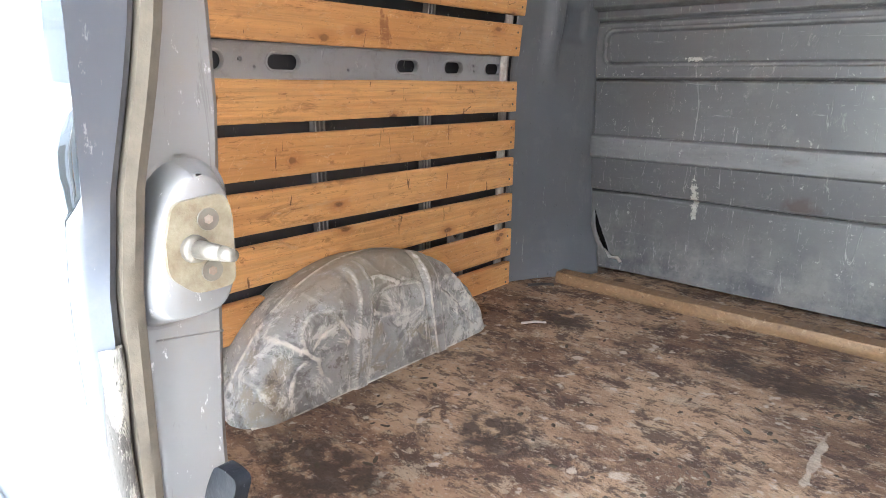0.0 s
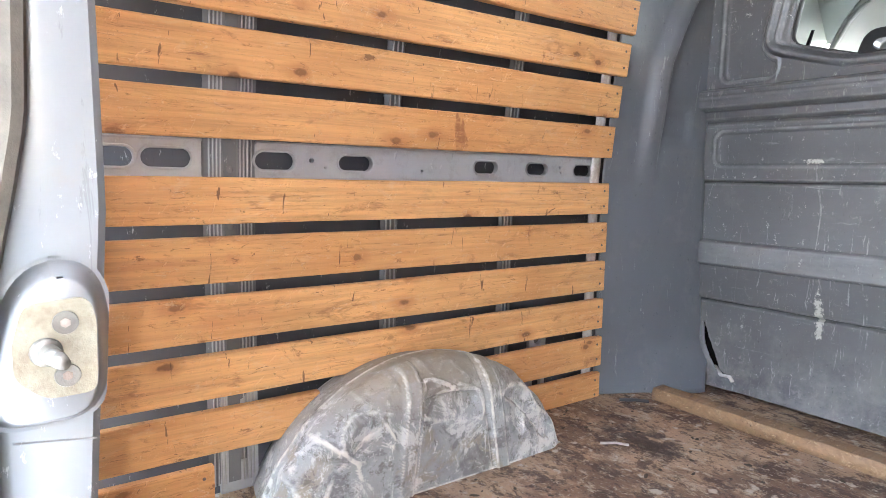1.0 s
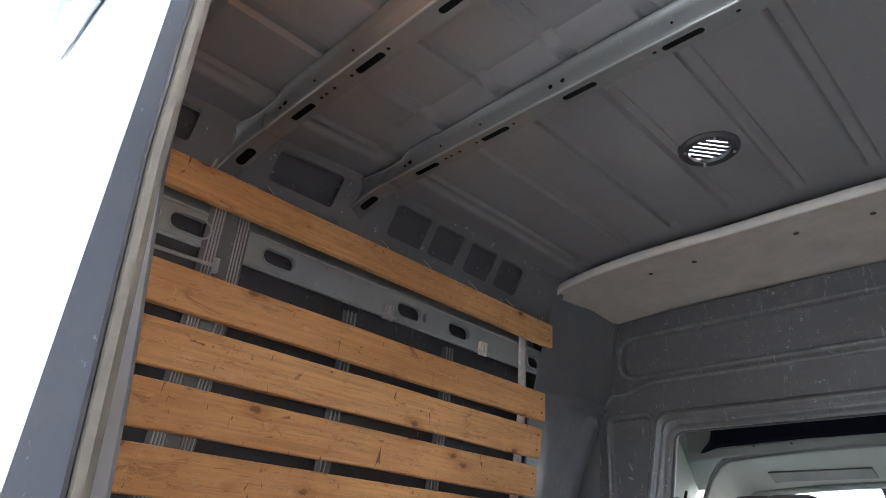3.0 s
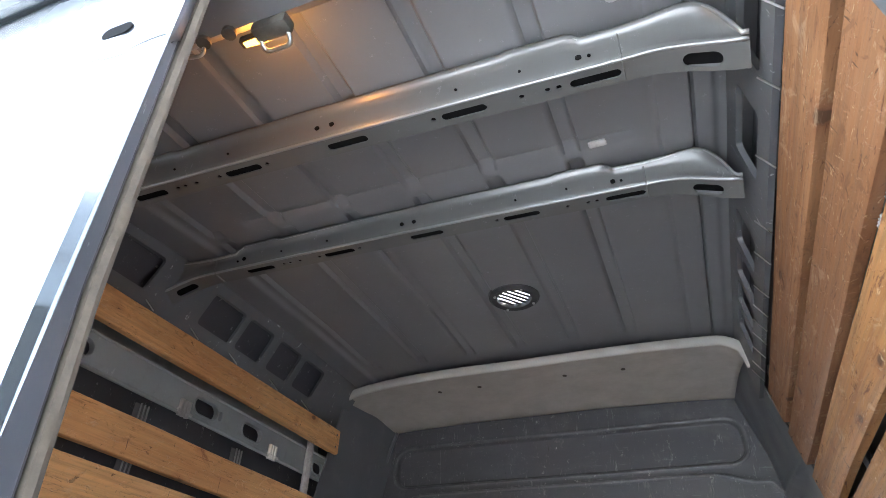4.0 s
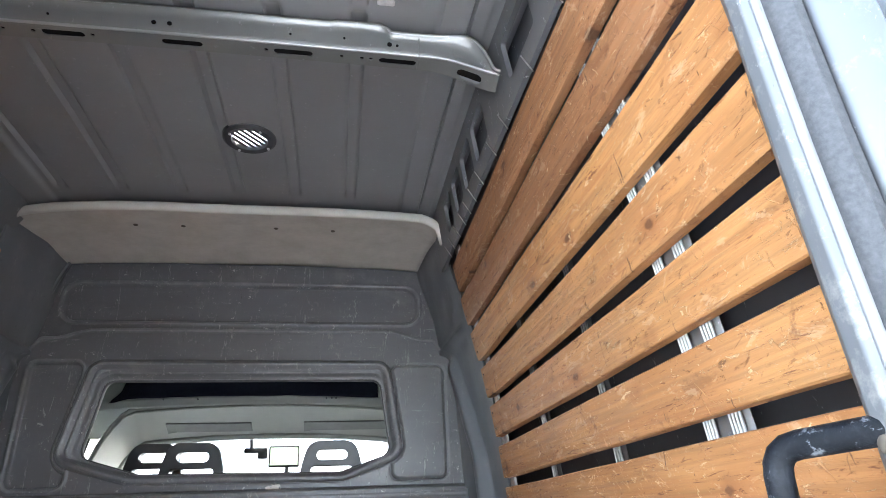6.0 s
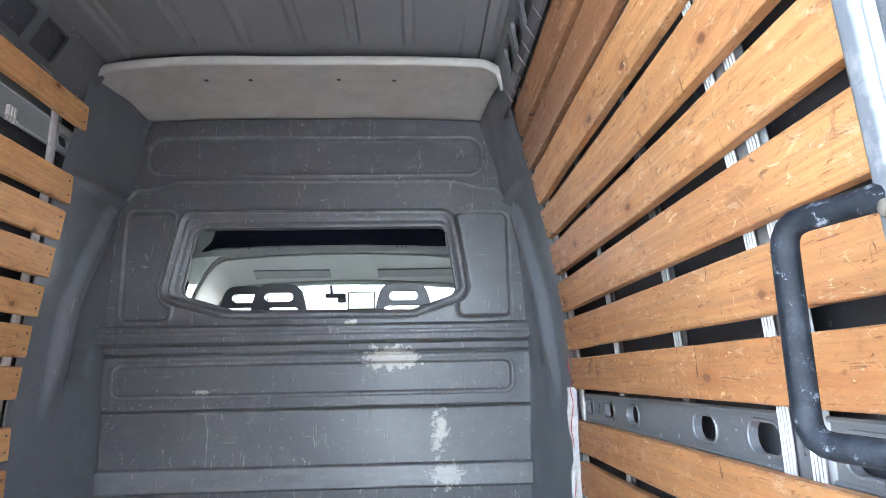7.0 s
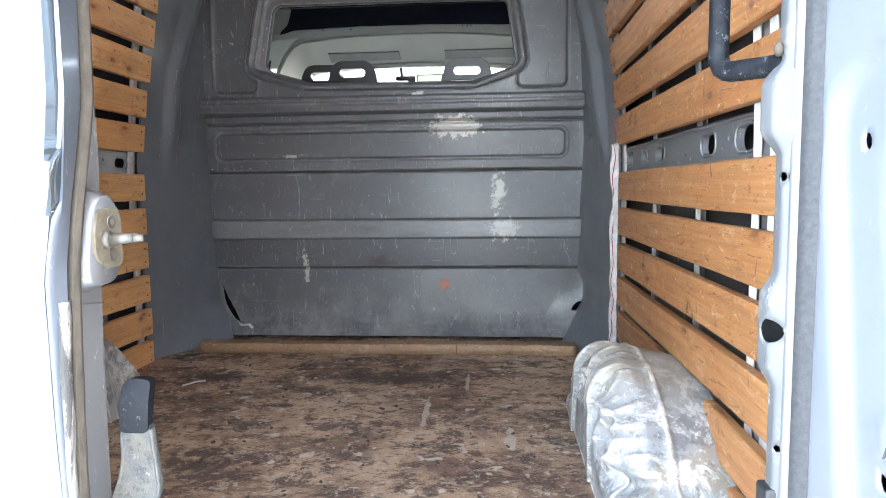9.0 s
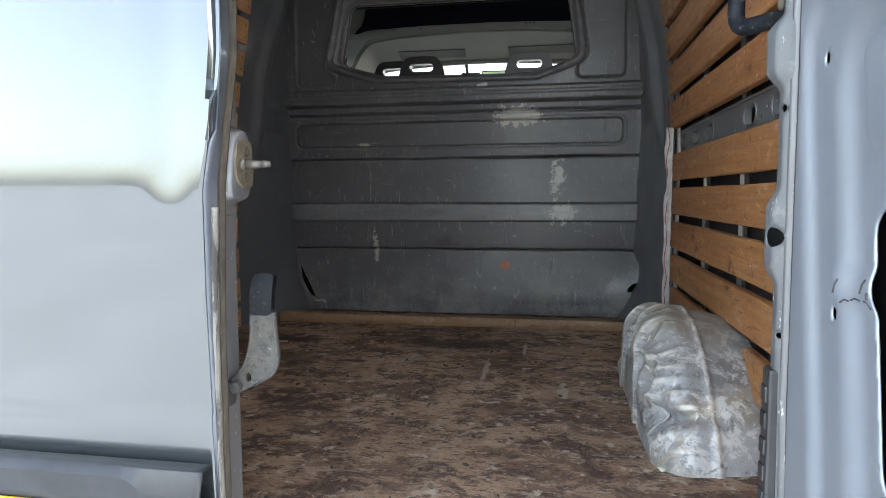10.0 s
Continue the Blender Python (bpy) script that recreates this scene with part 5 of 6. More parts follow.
edge_strip("edge_rubber", lambda z: [(seal_x(z) - 0.016, seal_y(z) - 0.021), (seal_x(z) - 0.006, seal_y(z) - 0.0195), (seal_x(z) - 0.006, seal_y(z) - 0.016), (seal_x(z) - 0.012, seal_y(z) - 0.013)], RUBBER, door, "black rubber edge strip")
edge_strip("seal", lambda z: [(seal_x(z) - 0.012, seal_y(z) - 0.0145), (seal_x(z) - 0.001 + wobble(z, 0, 0, 25, 0.001), seal_y(z) - 0.012), (seal_x(z) + 0.001, seal_y(z) - 0.006), (seal_x(z) - 0.001 + wobble(z, 1, 0, 30, 0.001), seal_y(z)), (-0.024, seal_y(z) + 0.003)], SEAL, door, "dusty beige foam seal")
edge_strip("frame", lambda z: [(-0.030, 0.486), (-0.024, 0.490), (-0.022, 0.495), (-0.022, deep(z) - 0.005), (-0.027, deep(z)), (-0.10, deep(z) + 0.006)], FLANGE, door)
bm = bmesh.new()
sheet(bm, lambda u, z: Vector((-0.10 - 0.72 * u, deep(z) + 0.006 + 0.01 * math.sin(3 * u), z)), steps(0, 1, 10), steps(-0.1, 1.86, 30))
part("inner_skin", bm, WORN, door, smooth="all", solid=0.002)
bm = bmesh.new()
tube(bm, [(seal_x(z) - 0.004, 0.460 + wobble(z, 4, 0, 18, 0.002), z) for z in steps(0.05, 0.545, 90)], 0.005, 0.008, 8, up=(0, 1, 0))
part("flaking_strip", bm, FLAKE, door, "flaking taped strip over the door seal", smooth="all")
# black plate laid on the frame as the shade of a slot
bm = bmesh.new()
plate(bm, slot(0.535, 0.885, 0.017, 0.034), [], 0.002, lambda u, v, w: (-0.0215 + w, u, v))
part("slot_hole", bm, VOID, door)
# seam on the frame and spot welds
bm = bmesh.new()
tube(bm, [(-0.0215, 0.496, 0.535), (-0.0215, 0.548, 0.528)], 0.0012, 0.0012, 6)
part("seam", bm, FLANGE, door)
for y, z in ((0.527, 0.72), (0.535, 0.48), (0.532, 0.80), (0.54, 0.40)):
    bm = bmesh.new()
    rod(bm, (-0.026, y, z), (-0.0212, y, z), 0.004, 10, 0.003)
    part("weld_spot", bm, FLANGE, door, smooth="all")
# boss with striker
bm = bmesh.new()


def boss_at(a, s):
    ang = a * math.tau
    c, n = math.cos(ang), math.sin(ang)
    r = (abs(c) ** 3 + abs(n) ** 3) ** (-1 / 3)
    w, h = 0.040 - 0.014 * s, 0.062 - 0.014 * s
    z = 0.605 + r * n * h
    y = 0.522 + r * c * w + 0.22 * (z - 0.605) * (c < 0)
    return Vector((-0.021 + 0.024 * (1 - bump01(s - 0.15, 0.85)), min(y, deep(z) + 0.004), z))


sheet(bm, boss_at, steps(0, 1, 48), steps(0, 1, 10))
bmesh.ops.remove_doubles(bm, verts=bm.verts[:], dist=0.0004)
bm.faces.new([v for v in sorted((v for v in bm.verts if v.co.x > 0.0028), key=lambda v: math.atan2(v.co.z - 0.605, v.co.y - 0.522))])
part("striker_boss", bm, FLANGE, door, smooth=True)
outline = [(0.498, 0.612), (0.505, 0.638), (0.543, 0.641), (0.548, 0.626), (0.547, 0.573), (0.516, 0.572), (0.498, 0.588), (0.498, 0.606)]
striker = part("striker_plate", plate(bmesh.new(), [tuple(p) for p in rounded([Vector(p) for p in outline], 4, 0.008)], [], 0.004, lambda u, v, w: (0.0065 - w, u, v)), ZINC, door, "yellowed zinc striker plate", smooth=True)
for z in (0.624, 0.587):
    bm = bmesh.new()
    rod(bm, (0.0045, 0.529, z), (0.0074, 0.529, z), 0.0088, 20, 0.0078)
    part("bolt", bm, ALLOY, striker, smooth=True)
    bm = bmesh.new()
    rod(bm, (0.0068, 0.529, z), (0.0078, 0.529, z), 0.0034, 6)
    part("socket", bm, RUST, striker)
bm = bmesh.new()
rod(bm, (0.004, 0.517, 0.605), (0.012, 0.518, 0.605), 0.0105, 16, 0.009)
rod(bm, (0.010, 0.518, 0.605), (0.036, 0.522, 0.606), 0.0068, 14, 0.0055)
rod(bm, (0.035, 0.522, 0.606), (0.046, 0.524, 0.606), 0.0055, 14, 0.0042)
part("pin", bm, ALLOY, striker, smooth="all")
# lever of the lower bolt
def lever_place(u, v, w):
    """The lever's flat face bows a little towards the driver's side and curls over at its top."""
    return Vector((u, 0.503 + 0.010 * bump01(0.455 - v, 0.05) ** 2 + 0.006 * bump01(abs(v - 0.33) - 0.02, 0.05) + w, v))


def loop(pts, r):
    return [tuple(p) for p in rounded([Vector(p) for p in pts], 5, r)]


blade = [(0.034, 0.398), (0.021, 0.398), (0.018, 0.388), (0.016, 0.363), (0.011, 0.333), (-0.001, 0.303), (-0.022, 0.284), (-0.034, 0.276), (-0.034, 0.262), (-0.010, 0.268), (0.018, 0.282), (0.049, 0.300), (0.056, 0.322), (0.054, 0.340), (0.052, 0.363), (0.052, 0.388), (0.053, 0.398), (0.036, 0.398)]
lever = part("lever", plate(bmesh.new(), loop(blade, 0.02), [slot(0.010, 0.294, 0.008, 0.012)], 0.010, lever_place), LEVER, door, "worn alloy bolt lever", smooth=True)
bm = bmesh.new()
for side in ([(0.053, 0.392), (0.052, 0.363), (0.054, 0.340), (0.056, 0.322), (0.049, 0.300), (0.018, 0.282)], [(0.018, 0.388), (0.016, 0.363), (0.011, 0.333), (-0.001, 0.303), (-0.022, 0.284)]):
    tube(bm, [lever_place(u, v, 0.004) for u, v in rounded([Vector(p) for p in side], 4, 0.02)], 0.0032, 0.0055, 8, up=(0, 1, 0))
part("rim", bm, LEVER, lever, smooth="all")
grip_loop = loop([(0.036, 0.448), (0.022, 0.447), (0.0190, 0.425), (0.0180, 0.388), (0.0510, 0.388), (0.0535, 0.425), (0.0535, 0.447), (0.038, 0.448)], 0.008)
part("grip", plate(bmesh.new(), grip_loop, [], 0.012, lambda u, v, w: lever_place(u, v, w - 0.0025)), TAPE, lever, "glossy black plastic grip", smooth=True)
bm = bmesh.new()
rod(bm, (-0.006, 0.494, 0.281), (-0.006, 0.520, 0.281), 0.008, 14)
part("pivot", bm, LEVER, lever, smooth=True)
bm = bmesh.new()
box(bm, (-0.040, 0.494, 0.250), (-0.014, 0.520, 0.290), 0.006)
part("pivot_bracket", bm, LEVER, lever, smooth=True)
# plate lamp bar and number plate
bm = bmesh.new()
sheet(bm, lambda u, v: Vector((-0.78 + u * 0.768, (0.434, 0.414, 0.404, 0.408, 0.432)[v], (0.190, 0.187, 0.178 - 0.018 * bump01(0.9 - u, 0.06), 0.146 - 0.002 * u, 0.138)[v])), steps(0, 1, 60), [0, 1, 2, 3, 4])
part("plate_lamp_bar", bm, BLACK, door, "black plastic plate lamp bar", smooth=True, solid=0.003)
bm = bmesh.new()
box(bm, (-0.80, 0.424, -0.05), (-0.012, 0.436, 0.142), 0.004)
part("plate_recess", bm, BLACK, door)
bm = bmesh.new()
box(bm, (-0.79, 0.418, 0.012), (-0.27, 0.423, 0.127), 0.002)
plate_ob = part("number_plate", bm, YELLOW, door, "yellow number plate")
for i in range(6):
    bm = bmesh.new()
    box(bm, (-0.76 + 0.08 * i, 0.4165, 0.035), (-0.71 + 0.08 * i, 0.4182, 0.105))
    part("bar", bm, BLACK, plate_ob)
# slot in the upper skin: a black plate stands in for its shade
bm = bmesh.new()
plate(bm, slot(-0.10, 1.70, 0.05, 0.022), [], 0.002, lambda u, v, w: (u, 0.456 + w, v))
part("skin_slot", bm, VOID, door)


# ---- right door pillar, grab handle and open door ----
def lean(z):
    return lerp(z, [(0.0, 0.006), (0.3, 0.0), (0.92, -0.003), (1.0, -0.008), (1.2, -0.022), (1.37, -0.031), (1.45, -0.040), (1.57, -0.056), (1.88, -0.120)])


def knee(z):
    """The pillar's inner edge swells where it is pierced."""
    return 0.012 * bump01(abs(z - 0.505) - 0.035, 0.03) + 0.018 * bump01(abs(z - 0.735) - 0.022, 0.028)


pillar = thing("door_pillar", (0.76, 0.52, 0), "worn silver door pillar with a rubber seal", "pillar", kind="structure")
PZ = steps(-0.05, 1.88, 160)


def pillar_strip(name, section, material, label="", solid=0.002):
    bm = bmesh.new()
    n = len(section(0.5))
    sheet(bm, lambda z, i: Vector((section(z)[i][0] + lean(z), section(z)[i][1], z)), PZ, list(range(n)))
    return part(name, bm, material, pillar, label, smooth=True, solid=solid)


bm = bmesh.new()
PS = [(0.81, 0.590), (0.770, 0.562), (0.744, 0.547), (0.733, 0.532), (0.732, 0.516), (0.746, 0.503)]


def pillar_at(u, z):
    k = u * 2.0
    i = min(int(k * (len(PS) - 1) / 2.0), len(PS) - 2)
    f = k * (len(PS) - 1) / 2.0 - i
    x = PS[i][0] + (PS[i + 1][0] - PS[i][0]) * f
    y = PS[i][1] + (PS[i + 1][1] - PS[i][1]) * f
    return Vector((x + lean(z) - knee(z) * math.sin(math.pi * u), y + 0.010 * bump01(abs(z - 0.505) - 0.03, 0.03) * (1 - u), z + 0))


pierced(bm, steps(0, 1, 30), steps(-0.05, 1.88, 420), pillar_at, lambda u, z: min(math.hypot((u - 0.78) * 0.10, z - 0.505) - 0.0125, math.hypot((u - 0.80) * 0.10, z - 0.665) - 0.005, math.hypot((u - 0.84) * 0.10, z - 0.38) - 0.004))
part("inner_post", bm, SLATE, pillar, smooth="all", solid=0.002)
pillar_strip("face", lambda z: [(0.7365, 0.5095), (0.739, 0.5070), (0.7455, 0.5010)], RAILS, "paler strip along the pillar face")
# black strip that gives the pillar's holes their shade
pillar_strip("post_backing", lambda z: [(0.82, 0.60), (0.77, 0.56), (0.765, 0.53)], VOID)
pillar_strip("seal", lambda z: [(0.742, 0.508), (0.747, 0.494), (0.757, 0.486), (0.768, 0.488), (0.774, 0.500)], WORNSEAL, "scuffed grey rubber door seal", 0.003)
pillar_strip("outer_post", lambda z: [(0.768, 0.505), (0.776, 0.480), (0.790, 0.468), (0.80, 0.44), (0.83, 0.41), (0.86, 0.405), (0.95, 0.42), (0.98, 0.62)], PILLAR)
bm = bmesh.new()
box(bm, (0.724, 0.512, 0.10), (0.740, 0.540, 0.335), 0.004)
for i in range(6):
    box(bm, (0.721, 0.516, 0.115 + 0.035 * i), (0.726, 0.534, 0.137 + 0.035 * i), 0.002)
part("check_strap_cover", bm, BLACK, pillar)

handle = thing("grab_handle", (0.72, 0.56, 0.87), "scuffed black grab handle screwed to the pillar", "handle")
part("grip", tube(bmesh.new(), rounded([(0.738, 0.516, 0.974), (0.694, 0.607, 0.968), (0.694, 0.607, 0.784), (0.740, 0.520, 0.778)], 4, 0.022), 0.0115, 0.0090, 12, up=(0.5, 0.8, 0)), HANDLE, handle, smooth=True)
part("bracket", tube(bmesh.new(), [(0.735, 0.522, 0.995), (0.741, 0.516, 0.96), (0.742, 0.514, 0.88), (0.742, 0.515, 0.79), (0.738, 0.522, 0.765)], 0.010, 0.008, 10, up=(0.5, 0.8, 0)), HANDLE, handle, smooth="all")
for z in (0.962, 0.793):
    bm = bmesh.new()
    bmesh.ops.create_icosphere(bm, subdivisions=2, radius=0.007, matrix=Matrix.Translation((0.726, 0.526, z)) @ Matrix.Diagonal((0.7, 0.9, 1.1, 1)))
    part("screw_cap", bm, SEAL, handle, "pale plastic screw cap", smooth="all")
rdoor = thing("rear_door", (0.75, 0.30, -0.16), "open silver rear door showing its pressed inside", "door", "rear doors")
RO, RD, RN = Vector((0.700, 0.392, 0)), Vector((0, -1, 0)), Vector((-1, 0, 0))


def pressed(u, z):
    """The pressings lean with the door's edge."""
    return u + 0.146 * (min(z, 0.80) - 0.37)


def rdoor_at(u, z):
    v = pressed(u, z)
    h = -0.009 * bump01(rbox(v, z, 0.085, 1.4, -0.3, 0.735, 0.05), 0.024)
    h -= 0.010 * bump01(rbox(v, z, 0.153, 1.3, -0.2, 0.690, 0.04), 0.034)
    h += 0.005 * bump01(rbox(v, z, 0.170, 0.65, 0.602, 0.690, 0.015), 0.006)
    h += 0.005 * bump01(abs(z - 0.478) - 0.004, 0.02) * bump01(0.125 - v, 0.03)
    h -= 0.014 * bump01(rbox(u, z, 0.08, 0.60, 0.86, 1.70, 0.06), 0.02)
    h -= 0.04 * bump01(u, 0.02) ** 2
    return RO + RD * u + RN * (h + wobble(u, 0, z, 6, 0.001)) + Vector((lean(z) * 0.9, 0, z))


def rdoor_hole(u, z):
    v = pressed(u, z)
    return min(rbox(v, z, 0.172, 0.62, 0.31, 0.548, 0.025), math.hypot(v - 0.110, (z - 0.688) * 0.7) - 0.0045, math.hypot(v - 0.114, (z - 0.450) * 0.7) - 0.0045, rbox(u, z, 0.30, 0.55, 0.95, 1.6, 0.04))


bm = bmesh.new()
pierced(bm, steps(0.0, 0.72, 150), steps(-0.14, 1.86, 400), rdoor_at, rdoor_hole)
part("inner_panel", bm, DOORIN, rdoor, smooth="all", solid=0.0015)
bm = bmesh.new()
sheet(bm, lambda u, z: RO + RD * u - RN * (0.075 if 0.02 < u < 0.72 else 0.03) + Vector((lean(z) * 0.9, 0, z)), [0.0, 0.02, 0.03, 0.4, 0.71, 0.73], steps(-0.16, 1.86, 20))
part("outer_skin", bm, SKIN, rdoor, smooth=True, solid=0.0015)
# black sheet that gives the door's openings their shade
bm = bmesh.new()
sheet(bm, lambda u, z: RO + RD * u - RN * 0.034 + Vector((lean(z) * 0.9, 0, z)), steps(0.022, 0.7, 6), steps(-0.1, 1.8, 12))
part("inner_backing", bm, VOID, rdoor)
for u, z, ln, tilt in ((0.108, 0.470, 0.014, 1.2), (0.114, 0.462, 0.010, 0.3), (0.126, 0.466, 0.010, 0.1), (0.138, 0.474, 0.015, 1.0), (0.144, 0.468, 0.010, -0.6), (0.150, 0.470, 0.006, 1.4)):
    bm = bmesh.new()
    a, b = rdoor_at(u, z), rdoor_at(u + ln * math.cos(tilt), z + ln * math.sin(tilt))
    tube(bm, [a + RN * 0.0008, (a + b) / 2 + RN * 0.0012 + Vector((0, 0, 0.002)), b + RN * 0.0008], 0.0014, 0.0008, 6)
    part("scratch", bm, RUBBER, rdoor)
for z in (0.05, 1.45):
    bm = bmesh.new()
    box(bm, (0.768, 0.44, z), (0.80, 0.50, z + 0.07), 0.006)
    part("hinge", bm, BLACK, rdoor)


# ---- cab beyond the window ----
cab = thing("cab_interior", (0, 3.4, 0.2), "pale trimmed driver's cab seen through the window", "cab", kind="structure")
bm = bmesh.new()
box(bm, (-1.0, 2.72, 1.67), (1.0, 3.30, 1.70))
part("roof_lining", bm, CREAM, cab)
# unseen sheet added above the screen to keep sky light out
bm = bmesh.new()
sheet(bm, lambda u, v: Vector((u, 3.29 + 0.31 * v, 1.69 - 0.32 * v)), [-1.02, 1.02], [0, 1])
part("brow_light_cap", bm, CREAM, cab, solid=0.02)


def brow(x):
    """The roof lining drops towards the doors."""
    return min(6.5 * max(0.0, abs(x) - 0.58) ** 2, 0.30) + 0.02 * (x / 0.6) ** 2


bm = bmesh.new()
sheet(bm, lambda u, v: Vector((u, 3.215 + 0.29 * v + 0.10 * (abs(u) / 0.8) ** 2, 1.462 - 0.105 * v ** 1.3 - brow(u) + (0.02 if v == 0 else 0))), steps(-0.92, 0.92, 40), steps(0, 1, 14))
part("headliner", bm, CREAM, cab, smooth="all", solid=0.012)
bm = bmesh.new()
tube(bm, [(x, 3.225 + 0.10 * (abs(x) / 0.8) ** 2, 1.455 - brow(x)) for x in steps(-0.90, 0.90, 40)], 0.010, 0.008, 8)
part("lining_roll", bm, CREAM, cab, smooth="all")
bm = bmesh.new()
tube(bm, [(x, 3.50 + 0.10 * (abs(x) / 0.8) ** 2, 1.352 - brow(x)) for x in steps(-0.90, 0.90, 40)], 0.022, 0.016, 10)
part("screen_frame", bm, CREAM, cab, smooth="all")
for s in (-1, 1):
    bm = bmesh.new()
    plate(bm, [(2.72, 0.3), (4.5, 0.3), (4.5, 1.0), (4.1, 1.67), (2.72, 1.67)], [[(3.22, 0.86), (4.02, 0.86), (3.74, 1.20), (3.34, 1.30), (3.22, 1.26)]], 0.05, lambda u, v, w: (s * (0.93 - 0.10 * max(0, v - 0.9)) + s * w, u, v))
    part("cab_side", bm, CREAM, cab, smooth=True)
    bm = bmesh.new()
    tube(bm, [(s * (0.92 - 0.10 * max(0, v - 0.9)), u, v) for u, v in rounded([Vector((3.22, 1.0)), Vector((3.22, 0.86)), Vector((4.02, 0.86)), Vector((3.74, 1.20)), Vector((3.34, 1.30)), Vector((3.22, 1.26)), Vector((3.22, 1.0))], 3, 0.03)], 0.014, 0.014, 6)
    part("window_rubber", bm, RUBBER, cab, smooth="all")
    bm = bmesh.new()
    tube(bm, rounded([(s * 0.90, 2.78, 0.7), (s * 0.86, 2.80, 1.30), (s * 0.78, 2.84, 1.55), (s * 0.70, 2.88, 1.66)], 4, 0.1), 0.06, 0.03, 10, up=(0, 1, 0))
    part("belt_pillar", bm, CREAM, cab, smooth="all")
    bm = bmesh.new()
    tube(bm, [(s * 0.76, 2.93, 0.7), (s * 0.673, 2.95, 1.193), (s * 0.650, 2.955, 1.285)], [0.020, 0.010, 0.006], 0.003, 8, up=(0, 1, 0))
    part("seat_belt", bm, BLACK, cab, "black seat belt")
    bm = bmesh.new()
    tube(bm, rounded([(s * 0.90, 4.42, 0.86), (s * 0.86, 3.86, 1.16), (s * 0.80, 3.58, 1.30)], 4, 0.2), 0.035, 0.03, 8, up=(0, 1, 0))
    part("screen_pillar", bm, CREAM, cab, smooth="all")
    bm = bmesh.new()
    tube(bm, rounded([(s * 0.775, 3.60, 1.40), (s * 0.70, 3.60, 1.345), (s * 0.65, 3.60, 1.288), (s * 0.655, 3.60, 1.20), (s * 0.67, 3.62, 1.05)], 4, 0.05), 0.013, 0.013, 8, up=(0, 1, 0))
    part("screen_rubber", bm, RUBBER, cab, "dark curved rubber at the screen pillar", smooth="all")
    bm = bmesh.new()
    xa, xb = (-0.47, -0.075) if s < 0 else (0.176, 0.60)
    sheet(bm, lambda u, v: Vector((xa + (xb - xa) * u, 3.385 + 0.07 * v, 1.405 - 0.034 * v + 0.006 * bump01(0.08 - u, 0.08) * v)), steps(0, 1, 10), steps(0, 1, 5))
    part("sun_visor", bm, VISOR, cab, "dull grey folded sun visor", solid=0.016)
bm = bmesh.new()
sheet(bm, lambda u, v: Vector((u, (3.80, 3.92, 4.3, 4.5)[v], (0.70, 0.92, 0.93, 0.80)[v])), steps(-0.95, 0.95, 12), [0, 1, 2, 3])
part("dashboard", bm, BLACK, cab, smooth=True, solid=0.02)
bm = bmesh.new()
box(bm, (-0.98, 2.70, 0.0), (0.98, 4.5, 0.04))
box(bm, (-0.98, 4.45, 0.0), (0.98, 4.5, 0.85))
part("footwell", bm, BLACK, cab)
bm = bmesh.new()
sheet(bm, lambda u, v: Vector((u, 4.46 - 0.93 * v, 0.86 + 0.49 * v)), [-0.9, 0.9], [0, 1])
glass = part("windscreen", bm, GLASS, cab, "clear windscreen")
glass.visible_shadow = False
shelf = thing("overhead_shelf", (0.0, 3.2, 1.48), "black cloth hung across the shelf under the roof", "shelf")
bm = bmesh.new()
sheet(bm, lambda u, v: Vector(((-0.650 + 0.036 * min(v * 1.8, 1.0) - 0.030 * bump01(v, 0.25)) * (1 - u) + (0.530 - 0.012 * v) * u, 3.20 + wobble(u * 3, v, 0, 4, 0.006), 1.484 + 0.19 * v - 0.016 * bump01(u, 0.07) * (1 - v) + 0.014 * math.sin(math.pi * u) * (1 - v) + wobble(u * 2, v, 4, 5, 0.002))), steps(0, 1, 50), steps(0, 1, 12))
part("cloth", bm, CARPET, shelf, smooth="all", solid=0.006)
bm = bmesh.new()
sheet(bm, lambda u, v: Vector((u, 3.208 + 0.012 * v, 1.500 - 0.040 * v - 0.018 * (u / 0.65) ** 2)), steps(-0.74, 0.66, 30), steps(0, 1, 4))
edge = part("front_edge", bm, CREAM, shelf, "pale edge rail", smooth="all", solid=0.006)
for x in (-0.45, -0.30, 0.285, 0.31, 0.33):
    bm = bmesh.new()
    rod(bm, (x, 3.202, 1.484), (x, 3.216, 1.484), 0.004, 8)
    part("rivet", bm, RUBBER, edge)
bm = bmesh.new()
sheet(bm, lambda u, v: Vector((-0.75 + 0.16 * u, 3.235, 1.48 + 0.19 * v)), steps(0, 1, 3), steps(0, 1, 3))
part("side_cheek", bm, CREAM, shelf, solid=0.008)


